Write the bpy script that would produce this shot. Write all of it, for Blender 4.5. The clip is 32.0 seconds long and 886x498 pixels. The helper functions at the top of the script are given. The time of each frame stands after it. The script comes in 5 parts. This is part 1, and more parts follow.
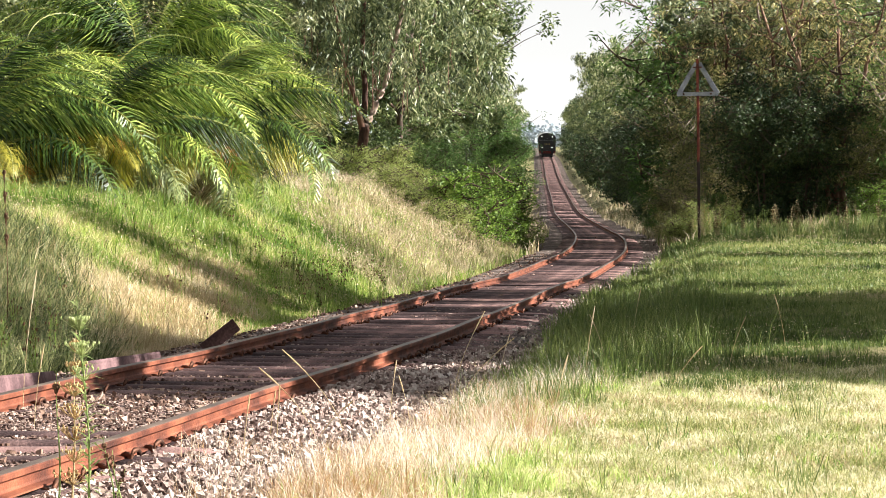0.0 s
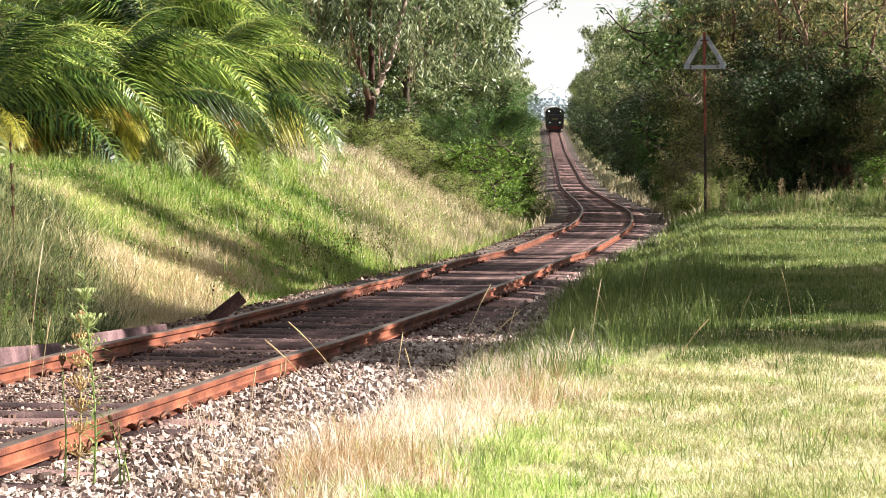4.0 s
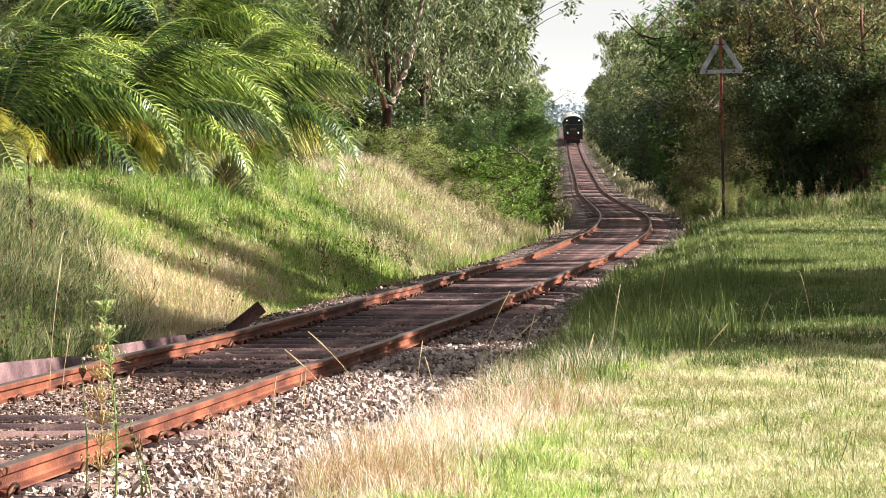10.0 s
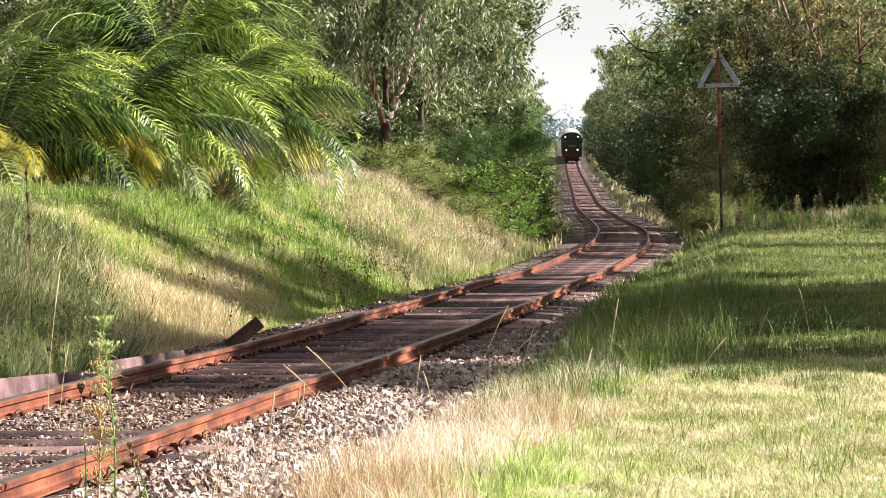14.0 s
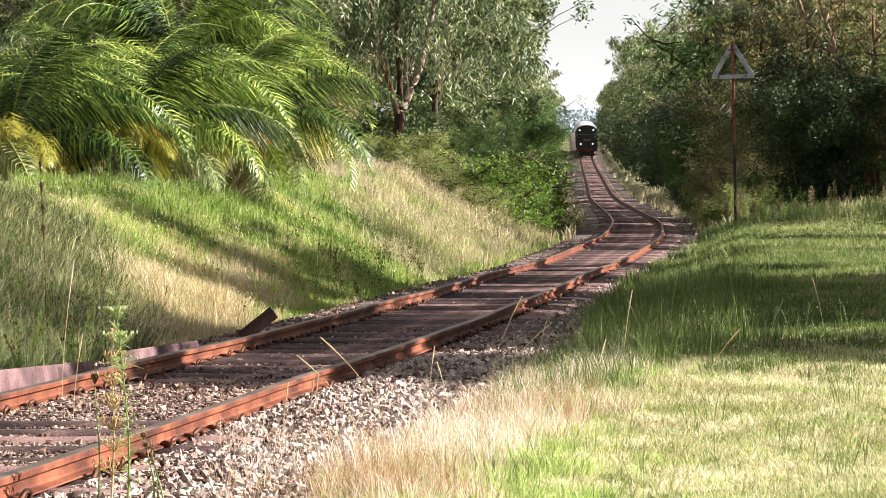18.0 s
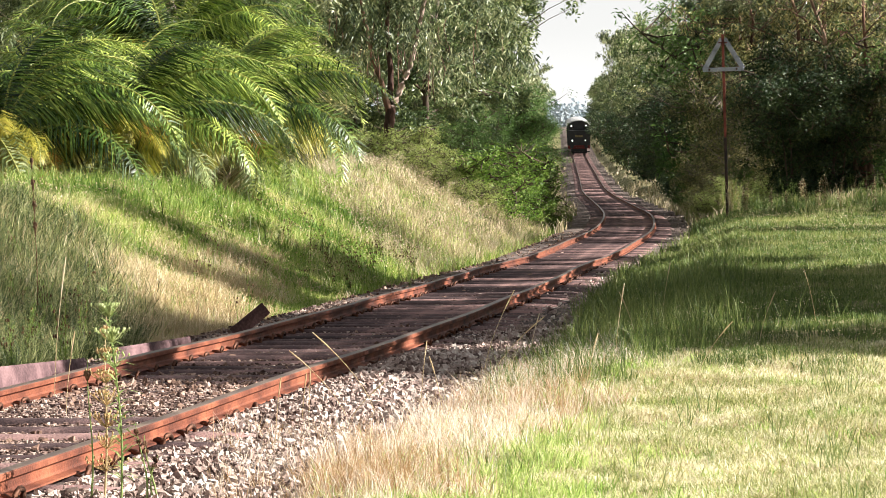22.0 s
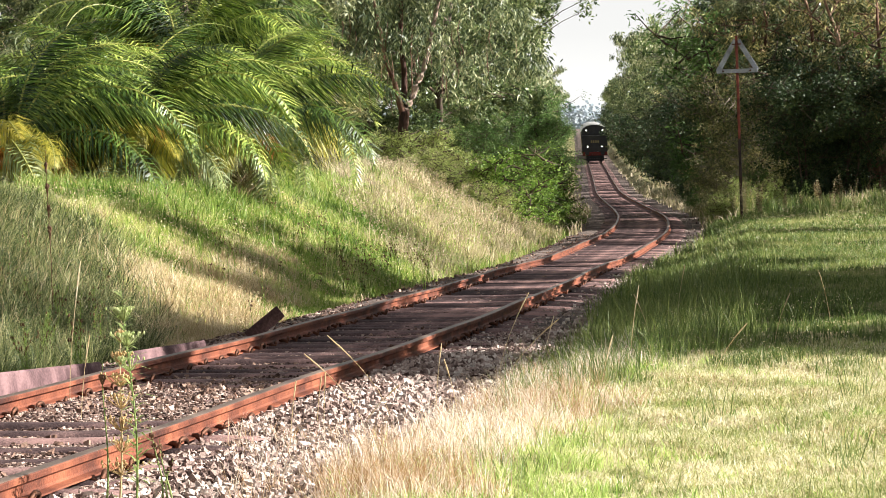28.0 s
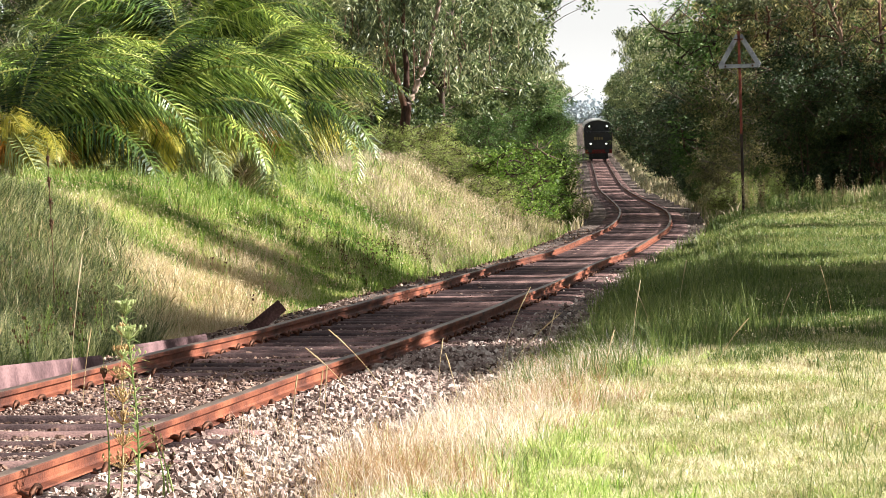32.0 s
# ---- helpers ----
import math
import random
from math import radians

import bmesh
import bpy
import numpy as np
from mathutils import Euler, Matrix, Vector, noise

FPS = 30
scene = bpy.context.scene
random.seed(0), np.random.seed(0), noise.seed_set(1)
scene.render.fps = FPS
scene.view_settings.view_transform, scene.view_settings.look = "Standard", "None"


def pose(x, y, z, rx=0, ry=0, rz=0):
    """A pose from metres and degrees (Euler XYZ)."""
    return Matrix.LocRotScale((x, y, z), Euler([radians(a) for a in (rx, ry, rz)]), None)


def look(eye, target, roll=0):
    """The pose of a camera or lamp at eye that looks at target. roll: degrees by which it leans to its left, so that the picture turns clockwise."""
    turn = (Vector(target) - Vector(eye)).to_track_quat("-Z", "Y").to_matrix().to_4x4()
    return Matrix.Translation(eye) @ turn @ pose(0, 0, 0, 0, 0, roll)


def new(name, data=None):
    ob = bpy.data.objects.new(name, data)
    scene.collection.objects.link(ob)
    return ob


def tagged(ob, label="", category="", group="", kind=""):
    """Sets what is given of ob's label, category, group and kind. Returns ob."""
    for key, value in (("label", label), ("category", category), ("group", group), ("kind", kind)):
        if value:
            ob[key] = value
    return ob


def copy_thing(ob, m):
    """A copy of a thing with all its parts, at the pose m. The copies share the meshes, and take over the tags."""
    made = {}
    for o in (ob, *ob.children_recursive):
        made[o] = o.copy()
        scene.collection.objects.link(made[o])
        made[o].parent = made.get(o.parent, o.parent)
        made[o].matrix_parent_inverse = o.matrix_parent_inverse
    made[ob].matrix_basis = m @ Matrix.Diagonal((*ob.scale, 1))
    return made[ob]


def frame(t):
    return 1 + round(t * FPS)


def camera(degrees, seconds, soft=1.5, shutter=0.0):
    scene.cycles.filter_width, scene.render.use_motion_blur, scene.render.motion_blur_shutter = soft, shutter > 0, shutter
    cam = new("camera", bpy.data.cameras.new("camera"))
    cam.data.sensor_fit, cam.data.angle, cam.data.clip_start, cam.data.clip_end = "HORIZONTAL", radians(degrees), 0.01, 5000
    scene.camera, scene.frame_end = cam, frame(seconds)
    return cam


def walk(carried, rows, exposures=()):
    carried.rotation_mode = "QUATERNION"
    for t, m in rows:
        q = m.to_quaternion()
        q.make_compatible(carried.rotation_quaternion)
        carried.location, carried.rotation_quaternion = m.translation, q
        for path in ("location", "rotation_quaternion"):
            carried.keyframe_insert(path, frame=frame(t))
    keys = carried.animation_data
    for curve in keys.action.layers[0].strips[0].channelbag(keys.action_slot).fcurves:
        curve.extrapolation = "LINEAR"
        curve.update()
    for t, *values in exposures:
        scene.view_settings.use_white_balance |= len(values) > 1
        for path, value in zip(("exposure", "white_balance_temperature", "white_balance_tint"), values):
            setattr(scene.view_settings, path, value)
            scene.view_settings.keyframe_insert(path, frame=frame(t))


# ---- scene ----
cam = camera(14.87, 32.0, soft=0.85)
EYE = 1.6
# seconds, yaw, pitch, lean to the right: a hand-held long lens that only turns on the spot
TURNS = [
    (0, -0.000, -1.709, 0.000), (0.5, -0.045, -1.781, -0.010), (1, -0.130, -1.752, 0.057),
    (1.5, -0.134, -1.911, 0.003), (2, -0.119, -1.977, 0.047), (2.5, -0.123, -2.004, 0.076),
    (3, -0.027, -2.090, 0.082), (3.5, 0.015, -2.095, -0.048), (5.5, 0.476, -2.524, -0.002),
    (6, 0.631, -2.515, 0.159), (6.5, 0.562, -1.926, 0.343), (7, 0.426, -1.749, 0.565),
    (7.5, 0.396, -1.672, 0.624), (8, 0.371, -1.562, 0.673), (8.5, 0.257, -1.599, 0.584),
    (9, 0.378, -1.901, 0.650), (9.5, 0.321, -1.900, 0.718), (10, 0.419, -2.038, 0.603),
    (10.5, 0.549, -2.173, 0.589), (11, 0.341, -2.132, 0.500), (11.5, 0.259, -1.955, 0.506),
    (12, 0.342, -1.852, 0.641), (12.5, 0.297, -1.725, 0.649), (13, 0.369, -1.832, 0.801),
    (13.5, 0.435, -1.858, 0.765), (14, 0.384, -1.792, 0.751), (14.5, 0.313, -1.833, 0.812),
    (16.5, 0.514, -1.895, 1.049), (17, 0.521, -1.950, 0.812), (17.5, 0.591, -1.980, 0.599),
    (18, 0.620, -1.944, 0.668), (18.5, 0.602, -1.903, 0.860), (19, 0.586, -1.983, 0.916),
    (19.5, 0.597, -2.082, 1.058), (20, 0.636, -2.107, 0.980), (20.5, 0.581, -2.083, 0.939),
    (21, 0.567, -2.080, 0.991), (21.5, 0.558, -2.092, 1.050), (22, 0.483, -2.037, 1.032),
    (22.5, 0.503, -2.064, 1.007), (23, 0.561, -2.138, 0.815), (23.5, 0.512, -2.134, 0.971),
    (24, 0.522, -2.062, 0.972), (24.5, 0.478, -1.901, 1.038), (25, 0.431, -1.871, 1.041),
    (25.5, 0.517, -1.888, 1.010), (27.5, 0.896, -2.081, 1.226), (28, 0.725, -1.987, 1.258),
    (28.5, 0.694, -2.000, 1.351), (29, 0.788, -1.991, 1.231), (29.5, 0.740, -1.909, 1.250),
    (30, 0.791, -2.086, 1.435), (30.5, 0.787, -2.093, 1.512), (31, 0.827, -2.150, 1.446),
    (31.5, 0.809, -2.129, 1.046), (32, 0.756, -2.082, 1.110),
]
walk(cam, [(t, pose(0, 0, EYE, 0, 0, yaw) @ pose(0, 0, 0, 90 + pitch) @ pose(0, 0, 0, 0, 0, -lean)) for t, yaw, pitch, lean in TURNS],
     [(0, 1.68), (3.3, 1.7), (5.6, 1.6), (32, 1.6)])

# ---- world and sun ----
SUN_AZ, SUN_EL = radians(91), radians(27)
world = bpy.data.worlds.new("sky")
scene.world = world
world.use_nodes = True
_n = world.node_tree.nodes
_sky = _n.new("ShaderNodeTexSky")
_sky.sky_type, _sky.sun_disc = "NISHITA", False
_sky.sun_elevation, _sky.sun_rotation = SUN_EL, SUN_AZ
_sky.air_density, _sky.dust_density, _sky.ozone_density = 1.0, 0.0, 1.0
_pale = _n.new("ShaderNodeHueSaturation")
_pale.inputs["Saturation"].default_value, _pale.inputs["Value"].default_value = 0.06, 1.1
world.node_tree.links.new(_sky.outputs[0], _pale.inputs["Color"])
world.node_tree.links.new(_pale.outputs[0], _n["Background"].inputs[0])
_n["Background"].inputs[1].default_value = 0.041
sun = new("sun", bpy.data.lights.new("sun", "SUN"))
sun.data.energy, sun.data.angle, sun.data.color = 5.0, radians(0.6), (1.0, 0.95, 0.88)
to_sun = Vector((math.cos(SUN_EL) * math.sin(SUN_AZ), math.cos(SUN_EL) * math.cos(SUN_AZ), math.sin(SUN_EL)))
sun.matrix_world = look(to_sun * 60, (0, 0, 0))

# ---- materials ----


def material(name, ramp, scale=4.0, rough=0.8, metal=0.0, bump=0.3, fine=40.0, island=0.0, translucent=0.0, spec=0.3,
             streak=(1, 1, 1), where="Object", each_part=0.12):
    """A noise-driven surface: ramp is a list of (stop, colour); island adds a random shift for each loose piece."""
    m = bpy.data.materials.new(name)
    m.use_nodes = True
    nt = m.node_tree
    nodes, link = nt.nodes, nt.links.new
    bsdf = nodes["Principled BSDF"]
    coord = nodes.new("ShaderNodeTexCoord")
    mapping = nodes.new("ShaderNodeMapping")
    mapping.inputs["Scale"].default_value = streak
    link(coord.outputs[where], mapping.inputs[0])
    big = nodes.new("ShaderNodeTexNoise")
    big.inputs["Scale"].default_value, big.inputs["Detail"].default_value = scale, 6
    small = nodes.new("ShaderNodeTexNoise")
    small.inputs["Scale"].default_value, small.inputs["Detail"].default_value = fine, 5
    link(mapping.outputs[0], big.inputs["Vector"])
    link(mapping.outputs[0], small.inputs["Vector"])
    mixed = nodes.new("ShaderNodeMath")
    mixed.operation = "MULTIPLY_ADD"
    mixed.inputs[1].default_value = 0.35
    half = nodes.new("ShaderNodeMath")
    half.operation = "MULTIPLY_ADD"
    half.inputs[1].default_value, half.inputs[2].default_value = 0.9, -0.13
    link(big.outputs["Fac"], half.inputs[0])
    link(small.outputs["Fac"], mixed.inputs[0])
    link(half.outputs[0], mixed.inputs[2])
    stretch = nodes.new("ShaderNodeMath")
    stretch.operation = "MULTIPLY_ADD"
    stretch.inputs[1].default_value, stretch.inputs[2].default_value = 1.7, -0.35
    link(mixed.outputs[0], stretch.inputs[0])
    value = stretch.outputs[0]
    if island:
        geo = nodes.new("ShaderNodeNewGeometry")
        extra = nodes.new("ShaderNodeMath")
        extra.operation = "MULTIPLY_ADD"
        extra.inputs[1].default_value = island
        shift = nodes.new("ShaderNodeMath")
        shift.operation = "SUBTRACT"
        shift.inputs[1].default_value = island / 2
        link(geo.outputs["Random Per Island"], extra.inputs[0])
        link(value, shift.inputs[0])
        link(shift.outputs[0], extra.inputs[2])
        value = extra.outputs[0]
    info = nodes.new("ShaderNodeObjectInfo")
    each = nodes.new("ShaderNodeMath")
    each.operation = "MULTIPLY_ADD"
    each.inputs[1].default_value = each_part
    less = nodes.new("ShaderNodeMath")
    less.operation, less.inputs[1].default_value = "SUBTRACT", each_part / 2
    link(value, less.inputs[0])
    link(info.outputs["Random"], each.inputs[0])
    link(less.outputs[0], each.inputs[2])
    cr = nodes.new("ShaderNodeValToRGB")
    els = cr.color_ramp.elements
    while len(els) < len(ramp):
        els.new(0.5)
    for e, (pos, col) in zip(els, ramp):
        e.position, e.color = pos, (*col, 1)
    link(each.outputs[0], cr.inputs[0])
    link(cr.outputs[0], bsdf.inputs["Base Color"])
    bsdf.inputs["Roughness"].default_value, bsdf.inputs["Metallic"].default_value = rough, metal
    bsdf.inputs["Specular IOR Level"].default_value = spec
    if bump:
        b = nodes.new("ShaderNodeBump")
        b.inputs["Strength"].default_value, b.inputs["Distance"].default_value = bump, 0.02
        link(small.outputs["Fac"], b.inputs["Height"])
        link(b.outputs[0], bsdf.inputs["Normal"])
    if translucent:
        tr = nodes.new("ShaderNodeBsdfTranslucent")
        mix = nodes.new("ShaderNodeMixShader")
        mix.inputs[0].default_value = translucent
        link(cr.outputs[0], tr.inputs[0])
        link(bsdf.outputs[0], mix.inputs[1])
        link(tr.outputs[0], mix.inputs[2])
        link(mix.outputs[0], nodes["Material Output"].inputs[0])
    return m


def leafy(name, dark, mid, light, translucent=0.4, scale=0.35, rough=0.5, island=0.5, spec=0.4):
    return material(name, [(0.15, dark), (0.5, mid), (0.85, light)], scale=scale, fine=6, rough=rough, bump=0,
                    island=island, translucent=translucent, spec=spec, where="Object")


M_RAIL = material("rusty rail steel", [(0.2, (0.045, 0.015, 0.011)), (0.5, (0.155, 0.048, 0.027)), (0.8, (0.29, 0.1, 0.052))],
                  scale=2.2, fine=60, rough=0.68, metal=0.15, bump=0.25, where="Object")
M_HEAD = material("worn rail head", [(0.2, (0.07, 0.05, 0.042)), (0.55, (0.16, 0.112, 0.088)), (0.85, (0.28, 0.2, 0.155))],
                  scale=1.5, fine=50, rough=0.45, metal=0.45, bump=0.1)
M_SLEEPER = material("rusted pressed steel", [(0.2, (0.038, 0.023, 0.024)), (0.5, (0.125, 0.078, 0.076)), (0.8, (0.36, 0.22, 0.2))],
                     scale=3, fine=70, rough=0.75, metal=0.1, bump=0.35, each_part=0.45)
M_SCRAP = material("dark rusted scrap", [(0.25, (0.03, 0.016, 0.015)), (0.5, (0.085, 0.042, 0.038)), (0.78, (0.19, 0.1, 0.09))], scale=4, fine=50, rough=0.8, bump=0.4)
M_PLATE = material("lilac rusted steel", [(0.2, (0.045, 0.024, 0.026)), (0.5, (0.115, 0.064, 0.068)), (0.8, (0.21, 0.125, 0.127))], scale=3, fine=50, rough=0.8, metal=0.0, bump=0.3)
M_CLIP = material("dark oily steel", [(0.2, (0.03, 0.014, 0.01)), (0.8, (0.14, 0.06, 0.035))], scale=8, rough=0.6, metal=0.4)
M_STONE = material("ballast stone", [(0.12, (0.07, 0.042, 0.035)), (0.32, (0.26, 0.185, 0.16)), (0.66, (0.43, 0.335, 0.29)), (0.95, (0.7, 0.62, 0.56))],
                   scale=5, fine=60, rough=0.9, bump=0.5, island=0.75)
M_BROWNSTONE = material("rust-stained stone", [(0.12, (0.06, 0.032, 0.024)), (0.4, (0.19, 0.115, 0.085)), (0.7, (0.34, 0.23, 0.175)), (0.97, (0.52, 0.4, 0.33))],
                        scale=5, fine=60, rough=0.9, bump=0.5, island=0.6)
M_GRIT = material("brown track grit", [(0.15, (0.06, 0.034, 0.028)), (0.5, (0.22, 0.145, 0.12)), (0.85, (0.54, 0.42, 0.36))], scale=5, fine=60, rough=0.95, bump=0.3, island=0.8)
M_GROUND = material("soil with thatch", [(0.25, (0.045, 0.06, 0.02)), (0.5, (0.17, 0.165, 0.06)), (0.75, (0.42, 0.36, 0.19))],
                    scale=1.4, fine=55, rough=0.95, bump=0.6)
M_BED = material("ballast grit", [(0.2, (0.034, 0.023, 0.02)), (0.5, (0.1, 0.072, 0.062)), (0.8, (0.27, 0.21, 0.185))],
                 scale=2.5, fine=38, rough=0.95, bump=0.9)
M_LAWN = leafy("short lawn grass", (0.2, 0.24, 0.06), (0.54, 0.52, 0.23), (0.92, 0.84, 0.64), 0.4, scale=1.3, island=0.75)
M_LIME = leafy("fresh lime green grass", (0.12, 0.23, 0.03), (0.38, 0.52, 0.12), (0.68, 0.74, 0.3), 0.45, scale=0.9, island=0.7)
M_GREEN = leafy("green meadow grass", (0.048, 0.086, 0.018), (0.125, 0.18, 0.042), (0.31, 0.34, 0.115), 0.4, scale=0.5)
M_STRAW = leafy("dry straw grass", (0.36, 0.27, 0.14), (0.6, 0.47, 0.28), (0.86, 0.75, 0.56), 0.35, scale=0.6)
M_MEADOW = leafy("patchy meadow grass", (0.065, 0.12, 0.025), (0.155, 0.215, 0.055), (0.38, 0.38, 0.16), 0.4, scale=0.5, island=0.35)
M_RANK = leafy("dull rank grass", (0.035, 0.055, 0.016), (0.13, 0.17, 0.05), (0.5, 0.5, 0.24), 0.38, scale=0.8, island=0.9)
M_MIXED = leafy("half dry bank grass", (0.085, 0.17, 0.025), (0.25, 0.36, 0.065), (0.56, 0.54, 0.23), 0.4, scale=0.3, island=0.55)
M_BRIGHTGRASS = leafy("lush bank grass", (0.06, 0.13, 0.015), (0.2, 0.33, 0.045), (0.46, 0.55, 0.14), 0.45, scale=0.6, island=0.6)
M_DRYBANK = leafy("pinkish seeding bank grass", (0.2, 0.2, 0.08), (0.45, 0.38, 0.22), (0.72, 0.6, 0.45), 0.38, scale=0.3, island=0.6)
M_GUM = leafy("gum leaves", (0.045, 0.07, 0.03), (0.165, 0.205, 0.09), (0.45, 0.46, 0.26), 0.3, rough=0.42, spec=0.5, island=0.75)
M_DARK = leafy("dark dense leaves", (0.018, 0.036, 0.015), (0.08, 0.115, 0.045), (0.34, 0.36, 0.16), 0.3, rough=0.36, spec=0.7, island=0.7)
# leaf tones darkened so that the shrubs carry shade in their colour
M_SHADE = leafy("shrub leaves darkened for shade", (0.014, 0.03, 0.012), (0.04, 0.07, 0.027), (0.13, 0.16, 0.06), 0.25, rough=0.5, spec=0.3)
M_MIDLEAF = leafy("sunlit tree leaves", (0.04, 0.07, 0.024), (0.13, 0.185, 0.06), (0.38, 0.42, 0.19), 0.3, rough=0.38, spec=0.6, island=0.7)
M_SOFT = leafy("soft yellow-green shrub leaves", (0.14, 0.2, 0.045), (0.3, 0.37, 0.1), (0.5, 0.52, 0.2), 0.45)
M_PINK = leafy("pinkish grass heads", (0.28, 0.2, 0.13), (0.44, 0.33, 0.24), (0.66, 0.53, 0.42), 0.35, island=0.6)
M_BLEACH = leafy("bleached white straw", (0.38, 0.23, 0.1), (0.72, 0.57, 0.42), (0.97, 0.89, 0.8), 0.4, scale=0.6, island=0.85)
M_ACACIA = leafy("feathery wattle leaves", (0.04, 0.09, 0.02), (0.1, 0.19, 0.045), (0.22, 0.32, 0.085), 0.4)
M_BRIGHT = leafy("bright shrub leaves", (0.06, 0.12, 0.016), (0.16, 0.27, 0.04), (0.33, 0.45, 0.1), 0.42)
M_OLIVE = leafy("yellowish olive leaves", (0.045, 0.06, 0.02), (0.19, 0.2, 0.075), (0.58, 0.5, 0.22), 0.38, island=0.75)
M_PALM = material("palm leaflets", [(0.12, (0.007, 0.022, 0.004)), (0.44, (0.06, 0.118, 0.016)), (0.7, (0.19, 0.27, 0.045)), (0.94, (0.45, 0.53, 0.115))], scale=0.5, fine=6, rough=0.42, bump=0,
                  island=0.55, translucent=0.14, spec=0.45, each_part=0.6)
M_PALMPALE = leafy("greying palm leaflets", (0.09, 0.13, 0.04), (0.22, 0.27, 0.1), (0.44, 0.46, 0.22), 0.25, rough=0.5, spec=0.3)
M_PALMGOLD = leafy("yellowing palm leaflets", (0.14, 0.16, 0.02), (0.38, 0.35, 0.05), (0.62, 0.5, 0.12), 0.4, rough=0.4)
M_REDBARK = material("reddish peeling bark", [(0.2, (0.06, 0.03, 0.022)), (0.5, (0.16, 0.085, 0.06)), (0.8, (0.36, 0.24, 0.18))], scale=1.5, fine=12, rough=0.85, bump=0.5, streak=(1, 1, 0.3))
M_DARKREDBARK = material("dark red-brown bark", [(0.2, (0.025, 0.014, 0.011)), (0.5, (0.075, 0.038, 0.028)), (0.8, (0.17, 0.1, 0.075))], scale=2.5, fine=18, rough=0.9, bump=0.8, streak=(1, 1, 0.3))
M_PALEBARK = material("pale smooth gum bark", [(0.2, (0.14, 0.09, 0.075)), (0.5, (0.33, 0.24, 0.2)), (0.8, (0.55, 0.45, 0.38))], scale=1.4, fine=14, rough=0.7, bump=0.3, streak=(1, 1, 0.3))
M_DEADPALM = leafy("dry palm leaflets", (0.2, 0.15, 0.07), (0.42, 0.34, 0.17), (0.6, 0.52, 0.3), 0.3)
M_RACHIS = material("palm leaf rib", [(0.2, (0.16, 0.19, 0.04)), (0.8, (0.4, 0.4, 0.12))], scale=2, rough=0.5, bump=0)
M_FRUIT = material("orange fruit stalk", [(0.2, (0.16, 0.06, 0.012)), (0.5, (0.4, 0.17, 0.03)), (0.8, (0.66, 0.36, 0.08))], scale=6, rough=0.6, bump=0)
M_PALMTRUNK = material("palm trunk stubs", [(0.2, (0.05, 0.035, 0.02)), (0.8, (0.22, 0.16, 0.09))], scale=5, rough=0.9, bump=0.7)
M_BARK = material("gum bark", [(0.2, (0.07, 0.052, 0.042)), (0.5, (0.2, 0.155, 0.13)), (0.8, (0.4, 0.34, 0.29))],
                  scale=1.2, fine=12, rough=0.85, bump=0.5, streak=(1, 1, 0.25))
M_DARKBARK = material("dark rough bark", [(0.2, (0.03, 0.02, 0.015)), (0.8, (0.13, 0.09, 0.07))], scale=2, fine=15,
                      rough=0.9, bump=0.8, streak=(1, 1, 0.3))
M_POST = material("rust red post paint", [(0.2, (0.05, 0.016, 0.013)), (0.5, (0.17, 0.042, 0.03)), (0.8, (0.3, 0.09, 0.06))], scale=4, rough=0.7)
M_POSTFOOT = material("dark brown-black post foot", [(0.2, (0.012, 0.01, 0.01)), (0.6, (0.04, 0.025, 0.022)), (0.9, (0.13, 0.05, 0.035))], scale=5, rough=0.6)
M_WHITE = material("weathered white board", [(0.2, (0.16, 0.17, 0.2)), (0.6, (0.33, 0.35, 0.41)), (0.9, (0.55, 0.57, 0.62))], scale=3, fine=40, rough=0.6, bump=0.1)
M_WEED = leafy("weed stem and leaf", (0.16, 0.23, 0.07), (0.33, 0.42, 0.15), (0.52, 0.58, 0.28), 0.4)
M_WEEDTOP = leafy("pale green weed buds", (0.3, 0.38, 0.13), (0.52, 0.58, 0.27), (0.75, 0.78, 0.48), 0.4)
M_SEED = material("brown seed heads", [(0.2, (0.05, 0.025, 0.015)), (0.8, (0.2, 0.11, 0.06))], scale=20, rough=0.9)
M_TAWNY = material("withered tawny flowers", [(0.2, (0.28, 0.17, 0.07)), (0.8, (0.6, 0.44, 0.22))], scale=20, rough=0.9)
M_BLACK = material("sooty black paint", [(0.2, (0.005, 0.0055, 0.008)), (0.8, (0.017, 0.018, 0.024))], scale=2, rough=0.4, bump=0.05, spec=0.5)
M_RED = material("red buffer beam paint", [(0.2, (0.08, 0.009, 0.008)), (0.8, (0.17, 0.018, 0.014))], scale=3, rough=0.5, bump=0.05)
M_ROOF = material("pale grey carriage roof", [(0.2, (0.45, 0.45, 0.45)), (0.8, (0.75, 0.74, 0.72))], scale=1.5, rough=0.5, bump=0.1)
M_COACH = material("brown carriage paint", [(0.2, (0.06, 0.02, 0.015)), (0.8, (0.15, 0.05, 0.035))], scale=1.5, rough=0.4, bump=0.05)
M_GLASSY = material("dark cab glass", [(0.2, (0.01, 0.012, 0.015)), (0.8, (0.03, 0.035, 0.04))], scale=2, rough=0.08, bump=0, spec=0.8)
M_BRASS = material("dull brass figures", [(0.2, (0.14, 0.1, 0.05)), (0.8, (0.25, 0.2, 0.1))], scale=9, rough=0.4, metal=0.6, bump=0)
# pale blue-grey leaf colour carries the haze of distance
M_FAR = leafy("far woods, haze in the colour", (0.24, 0.3, 0.34), (0.31, 0.37, 0.42), (0.4, 0.46, 0.5), 0.1, scale=0.02)
M_LIGHT = bpy.data.materials.new("lit headlamp and window glint")
M_LIGHT.use_nodes = True
